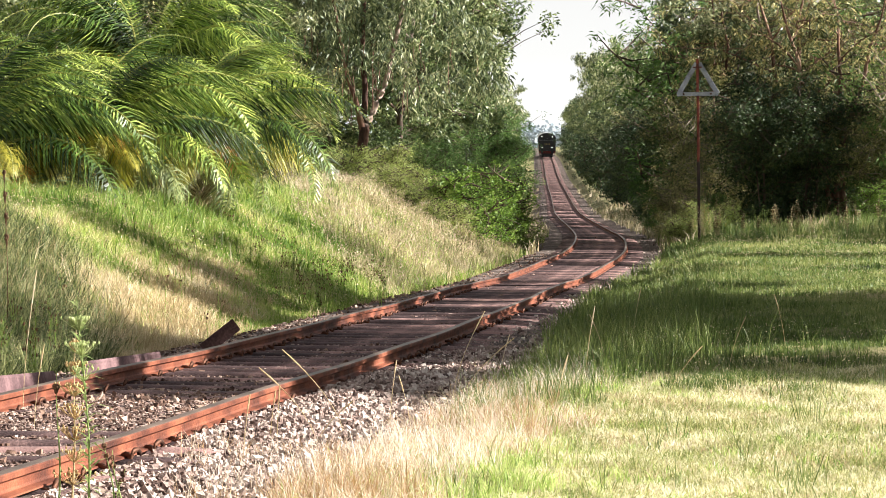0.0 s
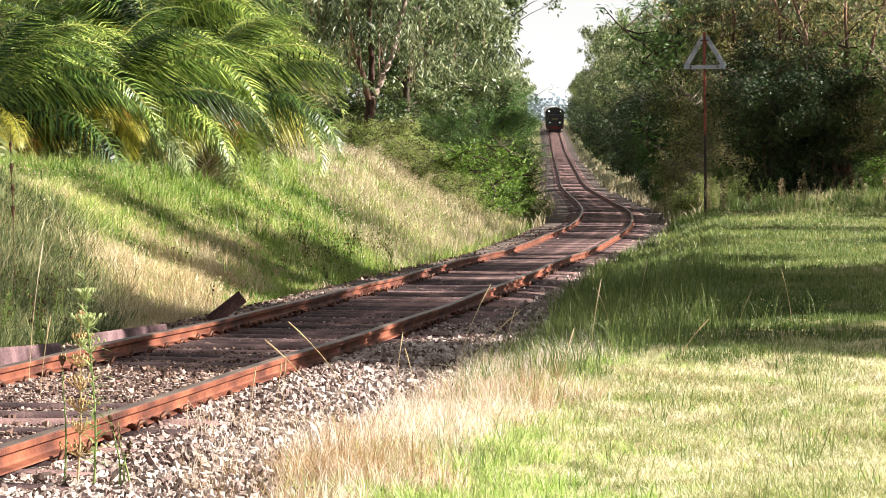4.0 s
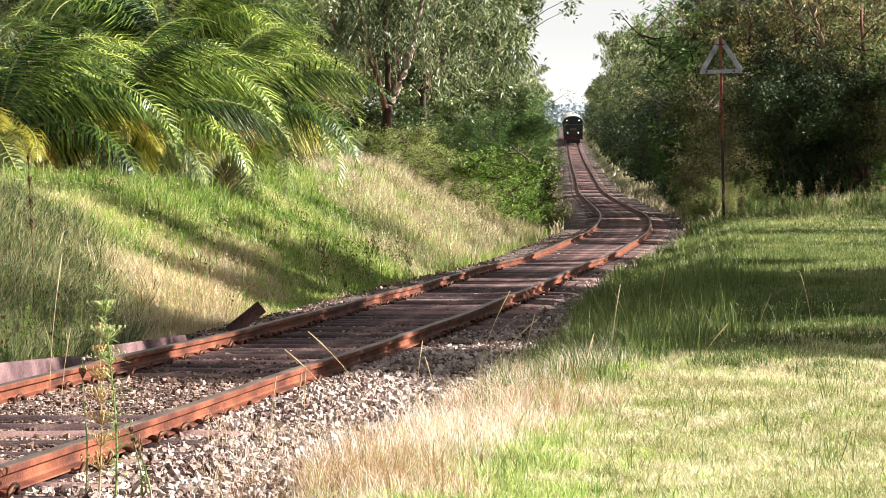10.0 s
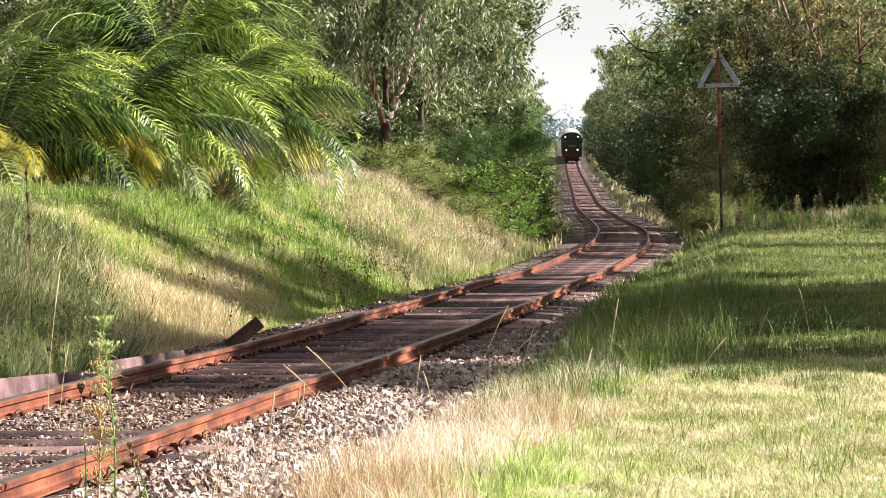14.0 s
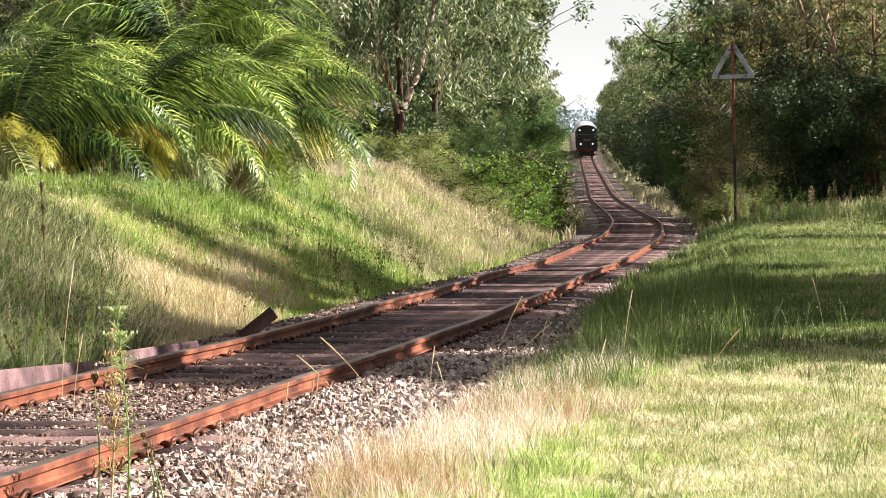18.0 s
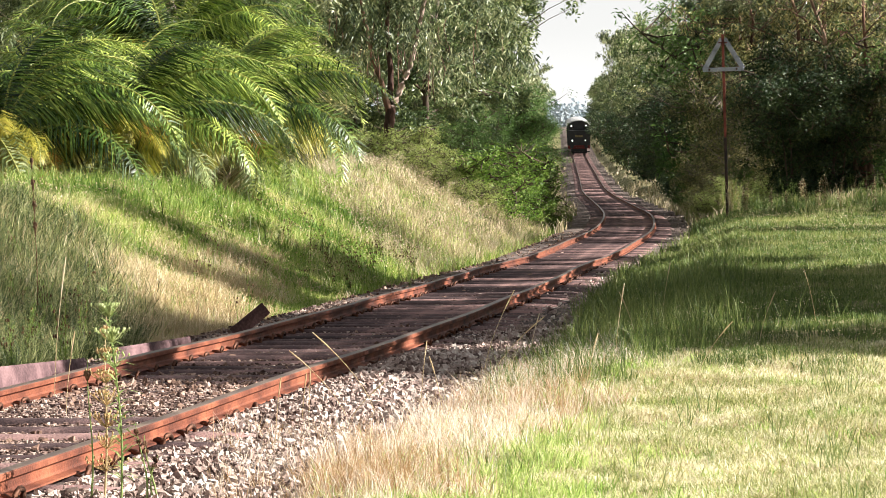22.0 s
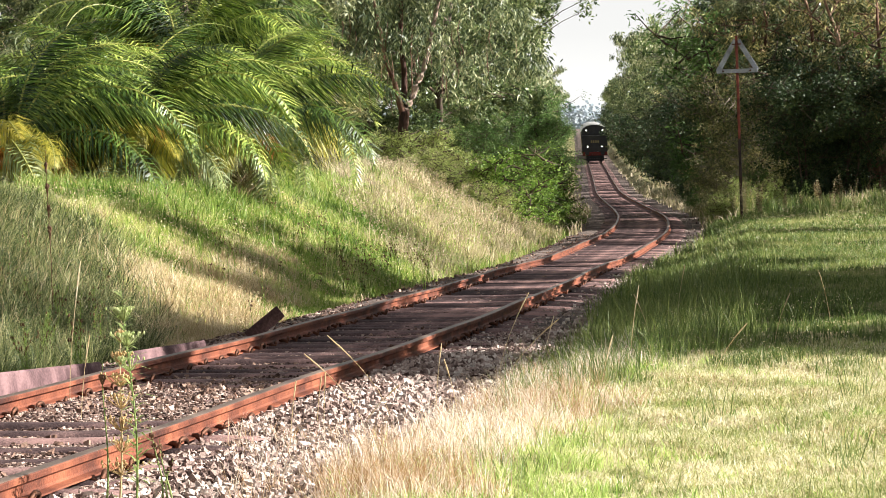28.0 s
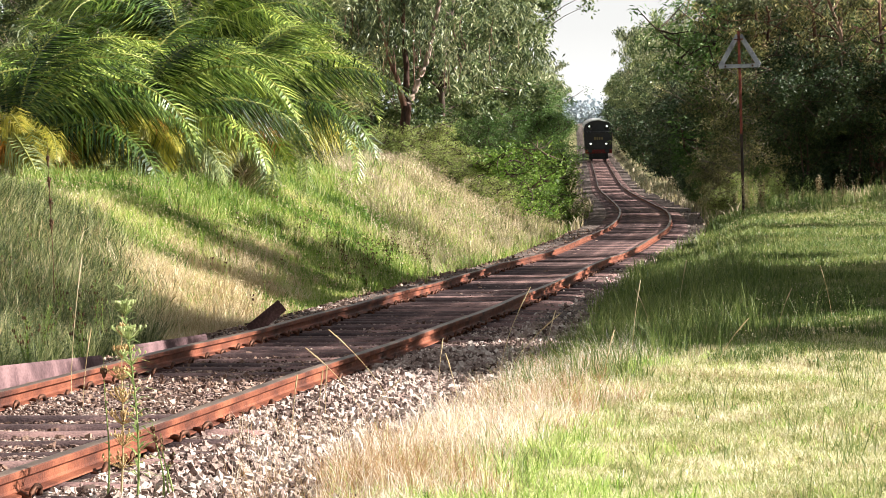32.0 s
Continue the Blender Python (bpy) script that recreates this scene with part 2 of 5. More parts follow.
M_LIGHT.node_tree.nodes["Principled BSDF"].inputs["Emission Color"].default_value = (1, 0.96, 0.85, 1)
M_LIGHT.node_tree.nodes["Principled BSDF"].inputs["Emission Strength"].default_value = 1.4

# ---- the line of the track and the lie of the land ----
# distance ahead, sideways, height of the rail heads
LINE = [(13, -2.822, 0.245), (19, -2.174, 0.12), (26, -1.362, -0.004), (31, -0.854, -0.104), (37, -0.291, -0.223),
        (44, 0.31, -0.365), (53, 0.992, -0.559), (63, 1.889, -0.763), (75, 3.04, -0.863), (90, 4.091, -1.068),
        (108, 4.986, -1.272), (130, 5.753, -1.608), (160, 6.551, -1.986), (200, 7.399, -2.293), (250, 8.847, -2.545),
        (320, 10.756, -2.35), (420, 13.449, -1.82), (560, 17.151, -0.05)]
rng = np.random.default_rng(7)


def spline(kx, kv, x):
    n = len(kx)
    h = np.diff(kx)
    a, b = np.eye(n), np.zeros(n)
    for i in range(1, n - 1):
        a[i, i - 1:i + 2] = h[i - 1], 2 * (h[i - 1] + h[i]), h[i]
        b[i] = 6 * ((kv[i + 1] - kv[i]) / h[i] - (kv[i] - kv[i - 1]) / h[i - 1])
    m = np.linalg.solve(a, b)
    i = np.clip(np.searchsorted(kx, x) - 1, 0, n - 2)
    p, q, w = kx[i + 1] - x, x - kx[i], h[i]
    return m[i] * p ** 3 / (6 * w) + m[i + 1] * q ** 3 / (6 * w) + (kv[i] / w - m[i] * w / 6) * p + (kv[i + 1] / w - m[i + 1] * w / 6) * q


_line = np.array(LINE)
_ys = np.exp(np.linspace(math.log(13), math.log(560), 1500))
_xs, _zs = (spline(np.log(_line[:, 0]), _line[:, k], np.log(_ys)) for k in (1, 2))
_ys = np.concatenate([[-3000, 0], _ys, [900, 3500]])
_xs = np.concatenate([[_xs[0] - 13 * .111 - 3000 * .111, _xs[0] - 13 * .111], _xs, [_xs[-1] + 340 * .026, _xs[-1] + 2940 * .026]])
_zs = np.concatenate([[0.35, 0.35], _zs, [1.5, 1.5]])


def line_x(y):
    return np.interp(y, _ys, _xs)


def rail_z(y):
    return np.interp(y, _ys, _zs)


def aside(x, y):
    """Distance to the right of the middle of the track."""
    return x - line_x(y)


def sideways(u, y):
    """The x of a spot y ahead, on the bearing u of a fan that spreads 6000 steps for each metre aside per metre ahead."""
    return (u - 784) / 6000 * y


def soft_step(a, b, x):
    t = np.clip((x - a) / (b - a), 0, 1)
    return t * t * (3 - 2 * t)


def wobble(x, y, size, seed=0.0):
    """Smooth uneven values of about -1 to 1, as sums of waves."""
    s = 6.283 / size
    return (np.sin(x * s + seed) * np.cos(y * s * 0.8 + 2 * seed) + 0.6 * np.sin(x * s * 1.9 + y * s * 1.3 + seed * 3)
            + 0.4 * np.cos(x * s * 3.1 - y * s * 2.7 + seed * 5)) / 1.6


def field_z(y):
    """The meadow beside the track on the camera's side."""
    near = 0.27 - 0.0112 * y
    far = rail_z(y) + 0.3
    k = soft_step(85, 130, y)
    return near * (1 - k) + far * k


def ground_z(x, y):
    x, y = np.asarray(x, float), np.asarray(y, float)
    d = aside(x, y)
    bed = rail_z(y) - 0.14 - 0.03 * np.clip(np.abs(d) - 1.3, 0, 1)
    right = field_z(y) + 0.03 * wobble(x, y, 3.1) + 0.06 * wobble(x, y, 11, 1)
    right = np.where(y > 85, right + 0.05 * np.clip(d - 4, 0, 25), right)
    k = soft_step(1.75, 3.1, d)
    z = bed * (1 - k) + right * k
    # the bank on the far side of the track
    slope = np.interp(y, [0, 30, 42, 60, 85, 110, 135, 200, 400], [0.15, 0.3, 0.4, 0.45, 0.52, 0.56, 0.4, 0.25, 0.15])
    m = -d
    rise = slope * (np.clip(m - 2.5, 0, 6.0) + 0.25 * np.clip(m - 8.5, 0, 6)) + 0.02 * np.clip(m - 14.5, 0, 40)
    shelf = slope * (1.12 * np.clip(m - 2.5, 0, 3.2) + 0.04 * np.clip(m - 5.7, 0, 6)) + 0.02 * np.clip(m - 14.5, 0, 40)
    k = soft_step(38, 51, y)
    rise = rise * (1 - k) + shelf * k
    left = rail_z(y) - 0.33 + rise + (0.04 * wobble(x, y, 2.3, 2) + 0.08 * wobble(x, y, 9, 3)) * soft_step(2.4, 4, m)
    k = soft_step(1.6, 2.3, m)
    return z * (1 - k) + left * k


def mesh_of(name, verts, faces, mat, smooth=False):
    """A mesh from vertex rows and faces that all have the same number of corners."""
    verts, faces = np.asarray(verts, np.float32), np.asarray(faces, np.int32)
    me = bpy.data.meshes.new(name)
    me.vertices.add(len(verts))
    me.vertices.foreach_set("co", verts.ravel())
    k = faces.shape[1]
    me.loops.add(faces.size)
    me.loops.foreach_set("vertex_index", faces.ravel())
    me.polygons.add(len(faces))
    me.polygons.foreach_set("loop_start", np.arange(0, faces.size, k, dtype=np.int32))
    me.polygons.foreach_set("loop_total", np.full(len(faces), k, np.int32))
    me.polygons.foreach_set("use_smooth", np.full(len(faces), smooth))
    me.update(calc_edges=True)
    for one in (mat if isinstance(mat, (list, tuple)) else [mat]):
        me.materials.append(one)
    return me


def part(name, bm, mat, parent=None, label=""):
    """Links a bmesh or mesh as one object, under its thing."""
    if isinstance(bm, bmesh.types.BMesh):
        me = bpy.data.meshes.new(name)
        bm.to_mesh(me)
        bm.free()
        me.materials.append(mat)
    else:
        me = bm
    ob = new(name, me)
    ob.parent = parent
    if label:
        ob["label"] = label
    return ob


def box(bm, x0, x1, y0, y1, z0, z1, bevel=0.0):
    m = Matrix.LocRotScale(((x0 + x1) / 2, (y0 + y1) / 2, (z0 + z1) / 2), None, (x1 - x0, y1 - y0, z1 - z0))
    got = bmesh.ops.create_cube(bm, size=1, matrix=m)
    if bevel:
        edges = list({e for v in got["verts"] for e in v.link_edges})
        bmesh.ops.bevel(bm, geom=edges, offset=bevel, segments=2, affect="EDGES")
    return bm


def rod(bm, a, b, r0, r1=None, sides=10):
    a, b = Vector(a), Vector(b)
    turn = (b - a).to_track_quat("Z", "Y").to_matrix().to_4x4()
    bmesh.ops.create_cone(bm, cap_ends=True, segments=sides, radius1=r0, radius2=r0 if r1 is None else r1, depth=(b - a).length,
                          matrix=Matrix.Translation((a + b) / 2) @ turn)
    return bm


def tubes(paths, sides=6):
    """Vertices and quads of tapering tubes; each path is a list of (point, radius)."""
    vs, fs, n = [], [], 0
    ang = np.arange(sides) * 2 * np.pi / sides
    for path in paths:
        pts = np.array([p for p, _ in path], float)
        rad = np.array([r for _, r in path], float)
        t = np.gradient(pts, axis=0)
        t /= np.linalg.norm(t, axis=1)[:, None] + 1e-9
        up = np.where(np.abs(t[:, 2:3]) > 0.9, np.array([[1.0, 0, 0]]), np.array([[0, 0, 1.0]]))
        u = np.cross(t, up)
        u /= np.linalg.norm(u, axis=1)[:, None] + 1e-9
        v = np.cross(t, u)
        ring = pts[:, None] + rad[:, None, None] * (np.cos(ang)[None, :, None] * u[:, None] + np.sin(ang)[None, :, None] * v[:, None])
        vs.append(ring.reshape(-1, 3))
        k = len(pts)
        i, j = np.meshgrid(np.arange(k - 1), np.arange(sides), indexing="ij")
        a = n + i * sides + j
        b = n + i * sides + (j + 1) % sides
        fs.append(np.stack([a, b, b + sides, a + sides], -1).reshape(-1, 4))
        n += k * sides
    return np.concatenate(vs), np.concatenate(fs)


# ---- ground: one sheet to the horizon ----
def ground_sheet():
    d = np.concatenate([[-3000, -1200, -500, -220, -120, -70, -45, -32, -24], np.arange(-18, -8, 1.0), np.arange(-8, 8.01, 0.2),
                        np.arange(9, 20, 1.0), [24, 32, 45, 70, 120, 220, 500, 1200, 3000]])
    y = np.concatenate([[-3000, -1200, -500, -200, -80, -30, -10, 0, 6], np.arange(10, 60, 0.4), np.arange(60, 120, 0.8),
                        np.arange(120, 300, 3), np.arange(300, 700, 10), [750, 900, 1200, 1700, 2400, 3400]])
    yy, dd = np.meshgrid(y, d, indexing="ij")
    xx = line_x(yy) + dd
    zz = ground_z(xx, yy)
    far = np.clip((np.abs(dd) - 45) / 150, 0, 1)
    zz = zz * (1 - far) + far * np.minimum(zz, 1.0)
    a = np.arange(len(y) * len(d)).reshape(len(y), len(d))
    faces = np.stack([a[:-1, :-1], a[:-1, 1:], a[1:, 1:], a[1:, :-1]], -1).reshape(-1, 4)
    me = mesh_of("ground", np.stack([xx, yy, zz], -1).reshape(-1, 3), faces, [M_GROUND, M_BED], smooth=True)
    mid = np.abs((dd[:-1, :-1] + dd[1:, 1:]) / 2).ravel()
    lateral = ((dd[:-1, :-1] + dd[1:, 1:]) / 2).ravel()
    yc = yy[:-1, :-1].ravel()
    bed = (mid < 2.1) | ((lateral > 0) & (mid < 2.5) & (yc < 34))
    me.polygons.foreach_set("material_index", bed.astype(np.int32))
    return tagged(new("ground", me), "grassy ground with a stony railway bed", "ground", kind="structure")


ground_sheet()

# ---- railway track ----
GAUGE = 0.7525
track = tagged(new("railway_track"), "rusty railway track on pressed steel sleepers", "railway track", kind="structure")


def at_line(y, d, dz=0.0):
    """A pose on the track at y ahead, d to the right of its middle, turned along it."""
    slope = float((line_x(y + 0.5) - line_x(y - 0.5)))
    grade = float((rail_z(y + 0.5) - rail_z(y - 0.5)))
    n = math.hypot(1, slope)
    return Matrix.Translation((float(line_x(y)) + d / n, y - d * slope / n, float(rail_z(y)) + dz)) @ \
        Matrix.Rotation(-math.atan(slope), 4, "Z") @ Matrix.Rotation(math.atan(grade), 4, "X")


def rail_mesh(side):
    half = [(0, 0), (0.024, -0.001), (0.032, -0.004), (0.035, -0.01), (0.035, -0.033), (0.01, -0.04), (0.0065, -0.05), (0.0065, -0.08),
            (0.013, -0.092), (0.056, -0.1), (0.058, -0.108), (0, -0.108)]
    prof = np.array(half + [(-x, z) for x, z in half[-2:0:-1]])
    y = np.concatenate([np.arange(5, 70, 0.5), np.arange(70, 130, 1.0), np.arange(130, 700, 6)])
    slope = (line_x(y + .5) - line_x(y - .5))
    n = np.sqrt(1 + slope ** 2)
    off = side * GAUGE + prof[None, :, 0]
    x = line_x(y)[:, None] + off / n[:, None]
    yy = y[:, None] - off * (slope / n)[:, None]
    sag = 0.004 * np.sin(y * 0.9 + side) + 0.004 * np.sin(y * 0.37)
    z = rail_z(y)[:, None] + prof[None, :, 1] + sag[:, None]
    k, m = prof.shape[0], len(y)
    i, j = np.meshgrid(np.arange(m - 1), np.arange(k), indexing="ij")
    a, b = i * k + j, i * k + (j + 1) % k
    faces = np.stack([a, a + k, b + k, b], -1).reshape(-1, 4)
    me = mesh_of("rail", np.stack([x, yy, z], -1).reshape(-1, 3), faces, [M_RAIL, M_HEAD])
    top = np.isin(j.ravel(), [0, 1, k - 1, k - 2])
    me.polygons.foreach_set("material_index", top.astype(np.int32))
    return me


for side in (-1, 1):
    part("rail", rail_mesh(side), M_RAIL, track, "rust-orange flat-bottomed rail with a worn head")


def sleeper_mesh():
    """A trough of pressed steel, open below, its ends turned down."""
    prof = np.array([(-0.105, -0.1), (-0.096, -0.045), (-0.074, -0.014), (-0.027, 0.0), (0.027, 0.0), (0.074, -0.014), (0.096, -0.045), (0.105, -0.1)])
    xs = np.array([-1.26, -1.24, -1.18, -1.0, -0.75, 0, 0.75, 1.0, 1.18, 1.24, 1.26])
    drop = np.array([0.1, 0.05, 0.012, 0, -0.004, 0.004, -0.004, 0, 0.012, 0.05, 0.1])
    x, k = np.meshgrid(xs, np.arange(8), indexing="ij")
    v = np.stack([x, prof[k, 0], prof[k, 1] - drop[:, None]], -1).reshape(-1, 3)
    i, j = np.meshgrid(np.arange(10), np.arange(7), indexing="ij")
    a = i * 8 + j
    faces = np.stack([a, a + 8, a + 9, a + 1], -1).reshape(-1, 4)
    return mesh_of("sleeper", v, faces, M_SLEEPER, smooth=True)


def clip_mesh():
    """A sprung clip: an arched loop of round bar on a small lug."""
    t = np.linspace(-0.3, 3.44, 9)
    loop = [((0.03 + 0.012 * math.sin(a), 0.052 * math.cos(a), 0.045 * math.sin(a)), 0.013) for a in t]
    heel = [((0.035, -0.05, 0.0), 0.015), ((0.0, -0.04, 0.015), 0.015), ((-0.03, -0.01, 0.012), 0.015)]
    v, f = tubes([loop, heel], 6)
    return mesh_of("clip", v, f, M_CLIP, smooth=True)


SPACING = 0.62
SLEEPER_Y = [9.0 + SPACING * i for i in range(944)]
_sm, _cm = sleeper_mesh(), clip_mesh()

# ---- plants ----
def blades(x, y, height, width, lean, bend=0.5, sink=0.02, direction=None):
    """Grass blades rooted on the ground: two-jointed, tapering, bent over."""
    n = len(x)
    z = ground_z(x, y) - sink
    face = rng.uniform(0, 2 * np.pi, n)
    way = rng.uniform(0, 2 * np.pi, n) if direction is None else direction + rng.normal(0, 0.8, n)
    h = height * rng.uniform(0.55, 1.25, n)
    w = width * rng.uniform(0.6, 1.3, n) / 2
    out = h * lean * rng.uniform(0.1, 1.0, n)
    ux, uy = np.cos(face) * w, np.sin(face) * w
    dx, dy = np.cos(way) * out, np.sin(way) * out
    mx, my, mz = x + dx * (0.5 - 0.25 * bend), y + dy * (0.5 - 0.25 * bend), z + h * 0.58
    tx, ty, tz = x + dx, y + dy, z + h - out * 0.35
    v = np.stack([np.stack([x - ux, y - uy, z], -1), np.stack([x + ux, y + uy, z], -1),
                  np.stack([mx + ux * .75, my + uy * .75, mz], -1), np.stack([mx - ux * .75, my - uy * .75, mz], -1),
                  np.stack([tx + ux * .15, ty + uy * .15, tz], -1), np.stack([tx - ux * .15, ty - uy * .15, tz], -1)], 1)
    base = np.arange(n)[:, None] * 6
    f = np.stack([base + np.array([0, 1, 2, 3]), base + np.array([3, 2, 4, 5])], 1).reshape(-1, 4)
    return v.reshape(-1, 3), f


def in_view(y, u):
    """Sideways place on the strip of land that the long lens can sweep, u from 0 to 1."""
    return y * (-0.152 + u * 0.30)


def scatter(n, y0, y1, power=-0.6, u0=0.0, u1=1.0):
    """Random places over the strip, thinner with distance."""
    a = power + 1
    y = (y0 ** a + rng.random(n) * (y1 ** a - y0 ** a)) ** (1 / a)
    return in_view(y, u0 + (u1 - u0) * rng.random(n)), y


def turf(name, mat, label, n, y0, y1, keep, height, width, lean, power=-0.6, clump=0.0, u0=0.0, u1=1.0):
    if clump:
        k = max(1, n // 14)
        cx, cy = scatter(k, y0, y1, power, u0, u1)
        x = np.repeat(cx, 14) + rng.normal(0, clump, k * 14)
        y = np.repeat(cy, 14) + rng.normal(0, clump, k * 14)
    else:
        x, y = scatter(n, y0, y1, power, u0, u1)
    d = aside(x, y)
    ok = keep(x, y, d)
    x, y, d = x[ok], y[ok], d[ok]
    h = height(x, y, d) if callable(height) else np.full(len(x), height)
    w = width * np.clip(y / 22, 1, 4)
    v, f = blades(x, y, h, w, lean, sink=np.minimum(0.02, 0.12 * h))
    return tagged(new(name, mesh_of(name, v, f, mat)), label, "grass", kind="stuff")


def right_edge(y):
    """How far from the middle of the track the meadow begins."""
    return np.interp(y, [13, 20, 26, 34, 50, 90, 130], [1.85, 2.15, 2.1, 1.75, 1.6, 1.95, 1.9])


def hollow(x, y, d):
    """The bleached hollow at the foot of the bank."""
    return (d < -2.1) & (d > -4.0 + 0.6 * wobble(x, y, 3, 1)) & (x / y < -0.06 + 0.012 * wobble(x, y, 2, 1)) & (x / y > -0.122 + 0.012 * wobble(x, y, 1.5, 3)) & (y > 33 + wobble(x, y, 2, 4))


def dry_belt(x, y, d):
    return (d > right_edge(y) - 0.1 + 0.25 * wobble(x, y, 1.3)) & (wobble(x, y, 0.9, 5) > -0.35) & (d < np.interp(y, [13, 19, 24, 27], [2.6, 2.85, 2.6, 2.1]) + 0.3 * wobble(x, y, 1.7, 2))


# pale short blades end near 24.5 ahead, where taller green grass takes over
turf("lawn_grass", M_LAWN, "short pale yellow-green mown grass", 270000, 11.3, 27,
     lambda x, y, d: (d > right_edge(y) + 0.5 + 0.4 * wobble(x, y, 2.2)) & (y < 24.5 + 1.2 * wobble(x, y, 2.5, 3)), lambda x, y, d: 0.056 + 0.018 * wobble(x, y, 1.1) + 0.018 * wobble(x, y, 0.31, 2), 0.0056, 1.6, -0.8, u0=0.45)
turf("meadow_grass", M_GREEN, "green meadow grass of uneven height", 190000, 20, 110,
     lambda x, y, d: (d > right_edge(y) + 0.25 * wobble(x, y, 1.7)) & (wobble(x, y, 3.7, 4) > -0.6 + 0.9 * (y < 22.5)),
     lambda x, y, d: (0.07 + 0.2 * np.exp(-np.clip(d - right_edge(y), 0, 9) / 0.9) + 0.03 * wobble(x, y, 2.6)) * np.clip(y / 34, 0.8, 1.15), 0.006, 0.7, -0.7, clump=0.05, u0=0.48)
turf("pale_meadow_grass", M_MEADOW, "patchy yellow-green meadow grass", 90000, 30, 110,
     lambda x, y, d: (d > right_edge(y) + 0.4), lambda x, y, d: 0.09 + 0.03 * wobble(x, y, 2.6, 2), 0.006, 0.9, -0.6, u0=0.48)
turf("dry_grass", M_BLEACH, "tall bleached straw grass beside the ballast", 80000, 11.3, 23, dry_belt,
     lambda x, y, d: 0.2 + 0.09 * wobble(x, y, 1.2, 1), 0.0036, 1.1, -0.3, clump=0.06, u0=0.35, u1=0.85)
turf("bleached_lawn_grass", M_STRAW, "short bleached patches in the mown grass", 110000, 11.3, 24,
     lambda x, y, d: (d > right_edge(y) + 0.3) & (wobble(x, y, 1.6, 3) + 0.7 * wobble(x, y, 0.4, 1) > -0.05), 0.05, 0.0048, 1.6, -0.8, u0=0.4)
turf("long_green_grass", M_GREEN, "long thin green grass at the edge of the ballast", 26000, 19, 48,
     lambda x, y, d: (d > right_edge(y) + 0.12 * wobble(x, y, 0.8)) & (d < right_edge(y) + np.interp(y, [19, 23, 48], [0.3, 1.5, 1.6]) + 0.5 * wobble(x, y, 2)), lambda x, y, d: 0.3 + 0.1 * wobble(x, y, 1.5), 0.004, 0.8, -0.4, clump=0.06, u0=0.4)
turf("fresh_grass", M_LIME, "fresh lime green blades beside the straw", 60000, 11.3, 24,
     lambda x, y, d: (d > right_edge(y) + 0.05 + 0.3 * wobble(x, y, 0.8)) & (d < right_edge(y) + np.interp(y, [11, 15, 19, 24], [1.9, 1.1, 0.7, 1.2]) + 0.3 * wobble(x, y, 1.3, 4)) & (wobble(x, y, 1.1, 2) > -0.5), lambda x, y, d: 0.12 + 0.04 * wobble(x, y, 0.5), 0.0052, 1.1, -0.4, clump=0.045, u0=0.35)
turf("lawn_tuft_grass", M_LIME, "greener tufts scattered in the mown grass", 40000, 11.3, 25,
     lambda x, y, d: (d > right_edge(y) + 0.5) & (wobble(x, y, 0.9, 1) + 0.6 * wobble(x, y, 2.7, 3) > 0.55), lambda x, y, d: 0.085 + 0.02 * wobble(x, y, 0.4), 0.0055, 1.2, -0.6, clump=0.04, u0=0.45)
turf("straw_wisps", M_BLEACH, "thin bleached wisps leaning over the ballast", 6500, 11.3, 18,
     lambda x, y, d: (d > 1.0) & (d < right_edge(y) + 0.3) & (wobble(x, y, 0.7, 4) > -0.1), 0.17, 0.0026, 1.4, -0.3, clump=0.05, u0=0.25, u1=0.6)
turf("sprig_grass", M_MEADOW, "loose taller sprigs in the meadow", 3200, 11.5, 60,
     lambda x, y, d: d > right_edge(y) + 0.2, lambda x, y, d: 0.22 + 0.08 * wobble(x, y, 1.5), 0.004, 1.0, -0.5, clump=0.05, u0=0.45)
turf("edge_grass", M_MEADOW, "tall dull grass along the far edge of the meadow", 26000, 74, 104,
     lambda x, y, d: (d > 3.0) & (y > 84 + 5 * wobble(x, y, 6)), lambda x, y, d: 0.36 + 0.16 * wobble(x, y, 3), 0.0045, 0.7, -0.2, clump=0.1, u0=0.6)
turf("bank_grass", M_MIXED, "green and straw grass on the bank", 170000, 20, 75,
     lambda x, y, d: (d < -2.25 - 0.15 * wobble(x, y, 1.1)) & (d > -13) & (~hollow(x, y, d) | (rng.random(len(x)) < 0.25)), lambda x, y, d: 0.15 + 0.07 * wobble(x, y, 2.1, 3), 0.0055, 1.35, -0.4, clump=0.09, u1=0.6)
turf("bank_turf", M_MIXED, "close turf covering the bank", 130000, 34, 80,
     lambda x, y, d: (d < -2.3 - 0.15 * wobble(x, y, 1.1)) & (d > -11) & ~hollow(x, y, d), lambda x, y, d: 0.12 + 0.04 * wobble(x, y, 1.5, 6), 0.0055, 1.4, -0.4, u0=0.05, u1=0.6)
turf("straw_grass", M_STRAW, "bleached straw grass in the hollow by the track", 120000, 18, 55,
     lambda x, y, d: (d < -2.05) & (hollow(x, y, d) | (wobble(x, y, 4.2, 6) > 0.6)), lambda x, y, d: 0.2 + 0.07 * wobble(x, y, 1.4), 0.0045, 1.35, -0.5, clump=0.06, u1=0.5)
turf("rank_grass", M_RANK, "dull dark green rank grass", 80000, 20, 42,
     lambda x, y, d: (d < -1.95 - 0.9 * soft_step(-0.115, -0.07, x / y) + 0.25 * wobble(x, y, 2, 2)) & (x < np.interp(y, [20, 27, 36], [-0.078, -0.086, -0.112]) * y + 0.4 * wobble(x, y, 2) + rng.normal(0, 0.25, len(x))), 0.4, 0.005, 1.5, -0.3, clump=0.07, u1=0.25)
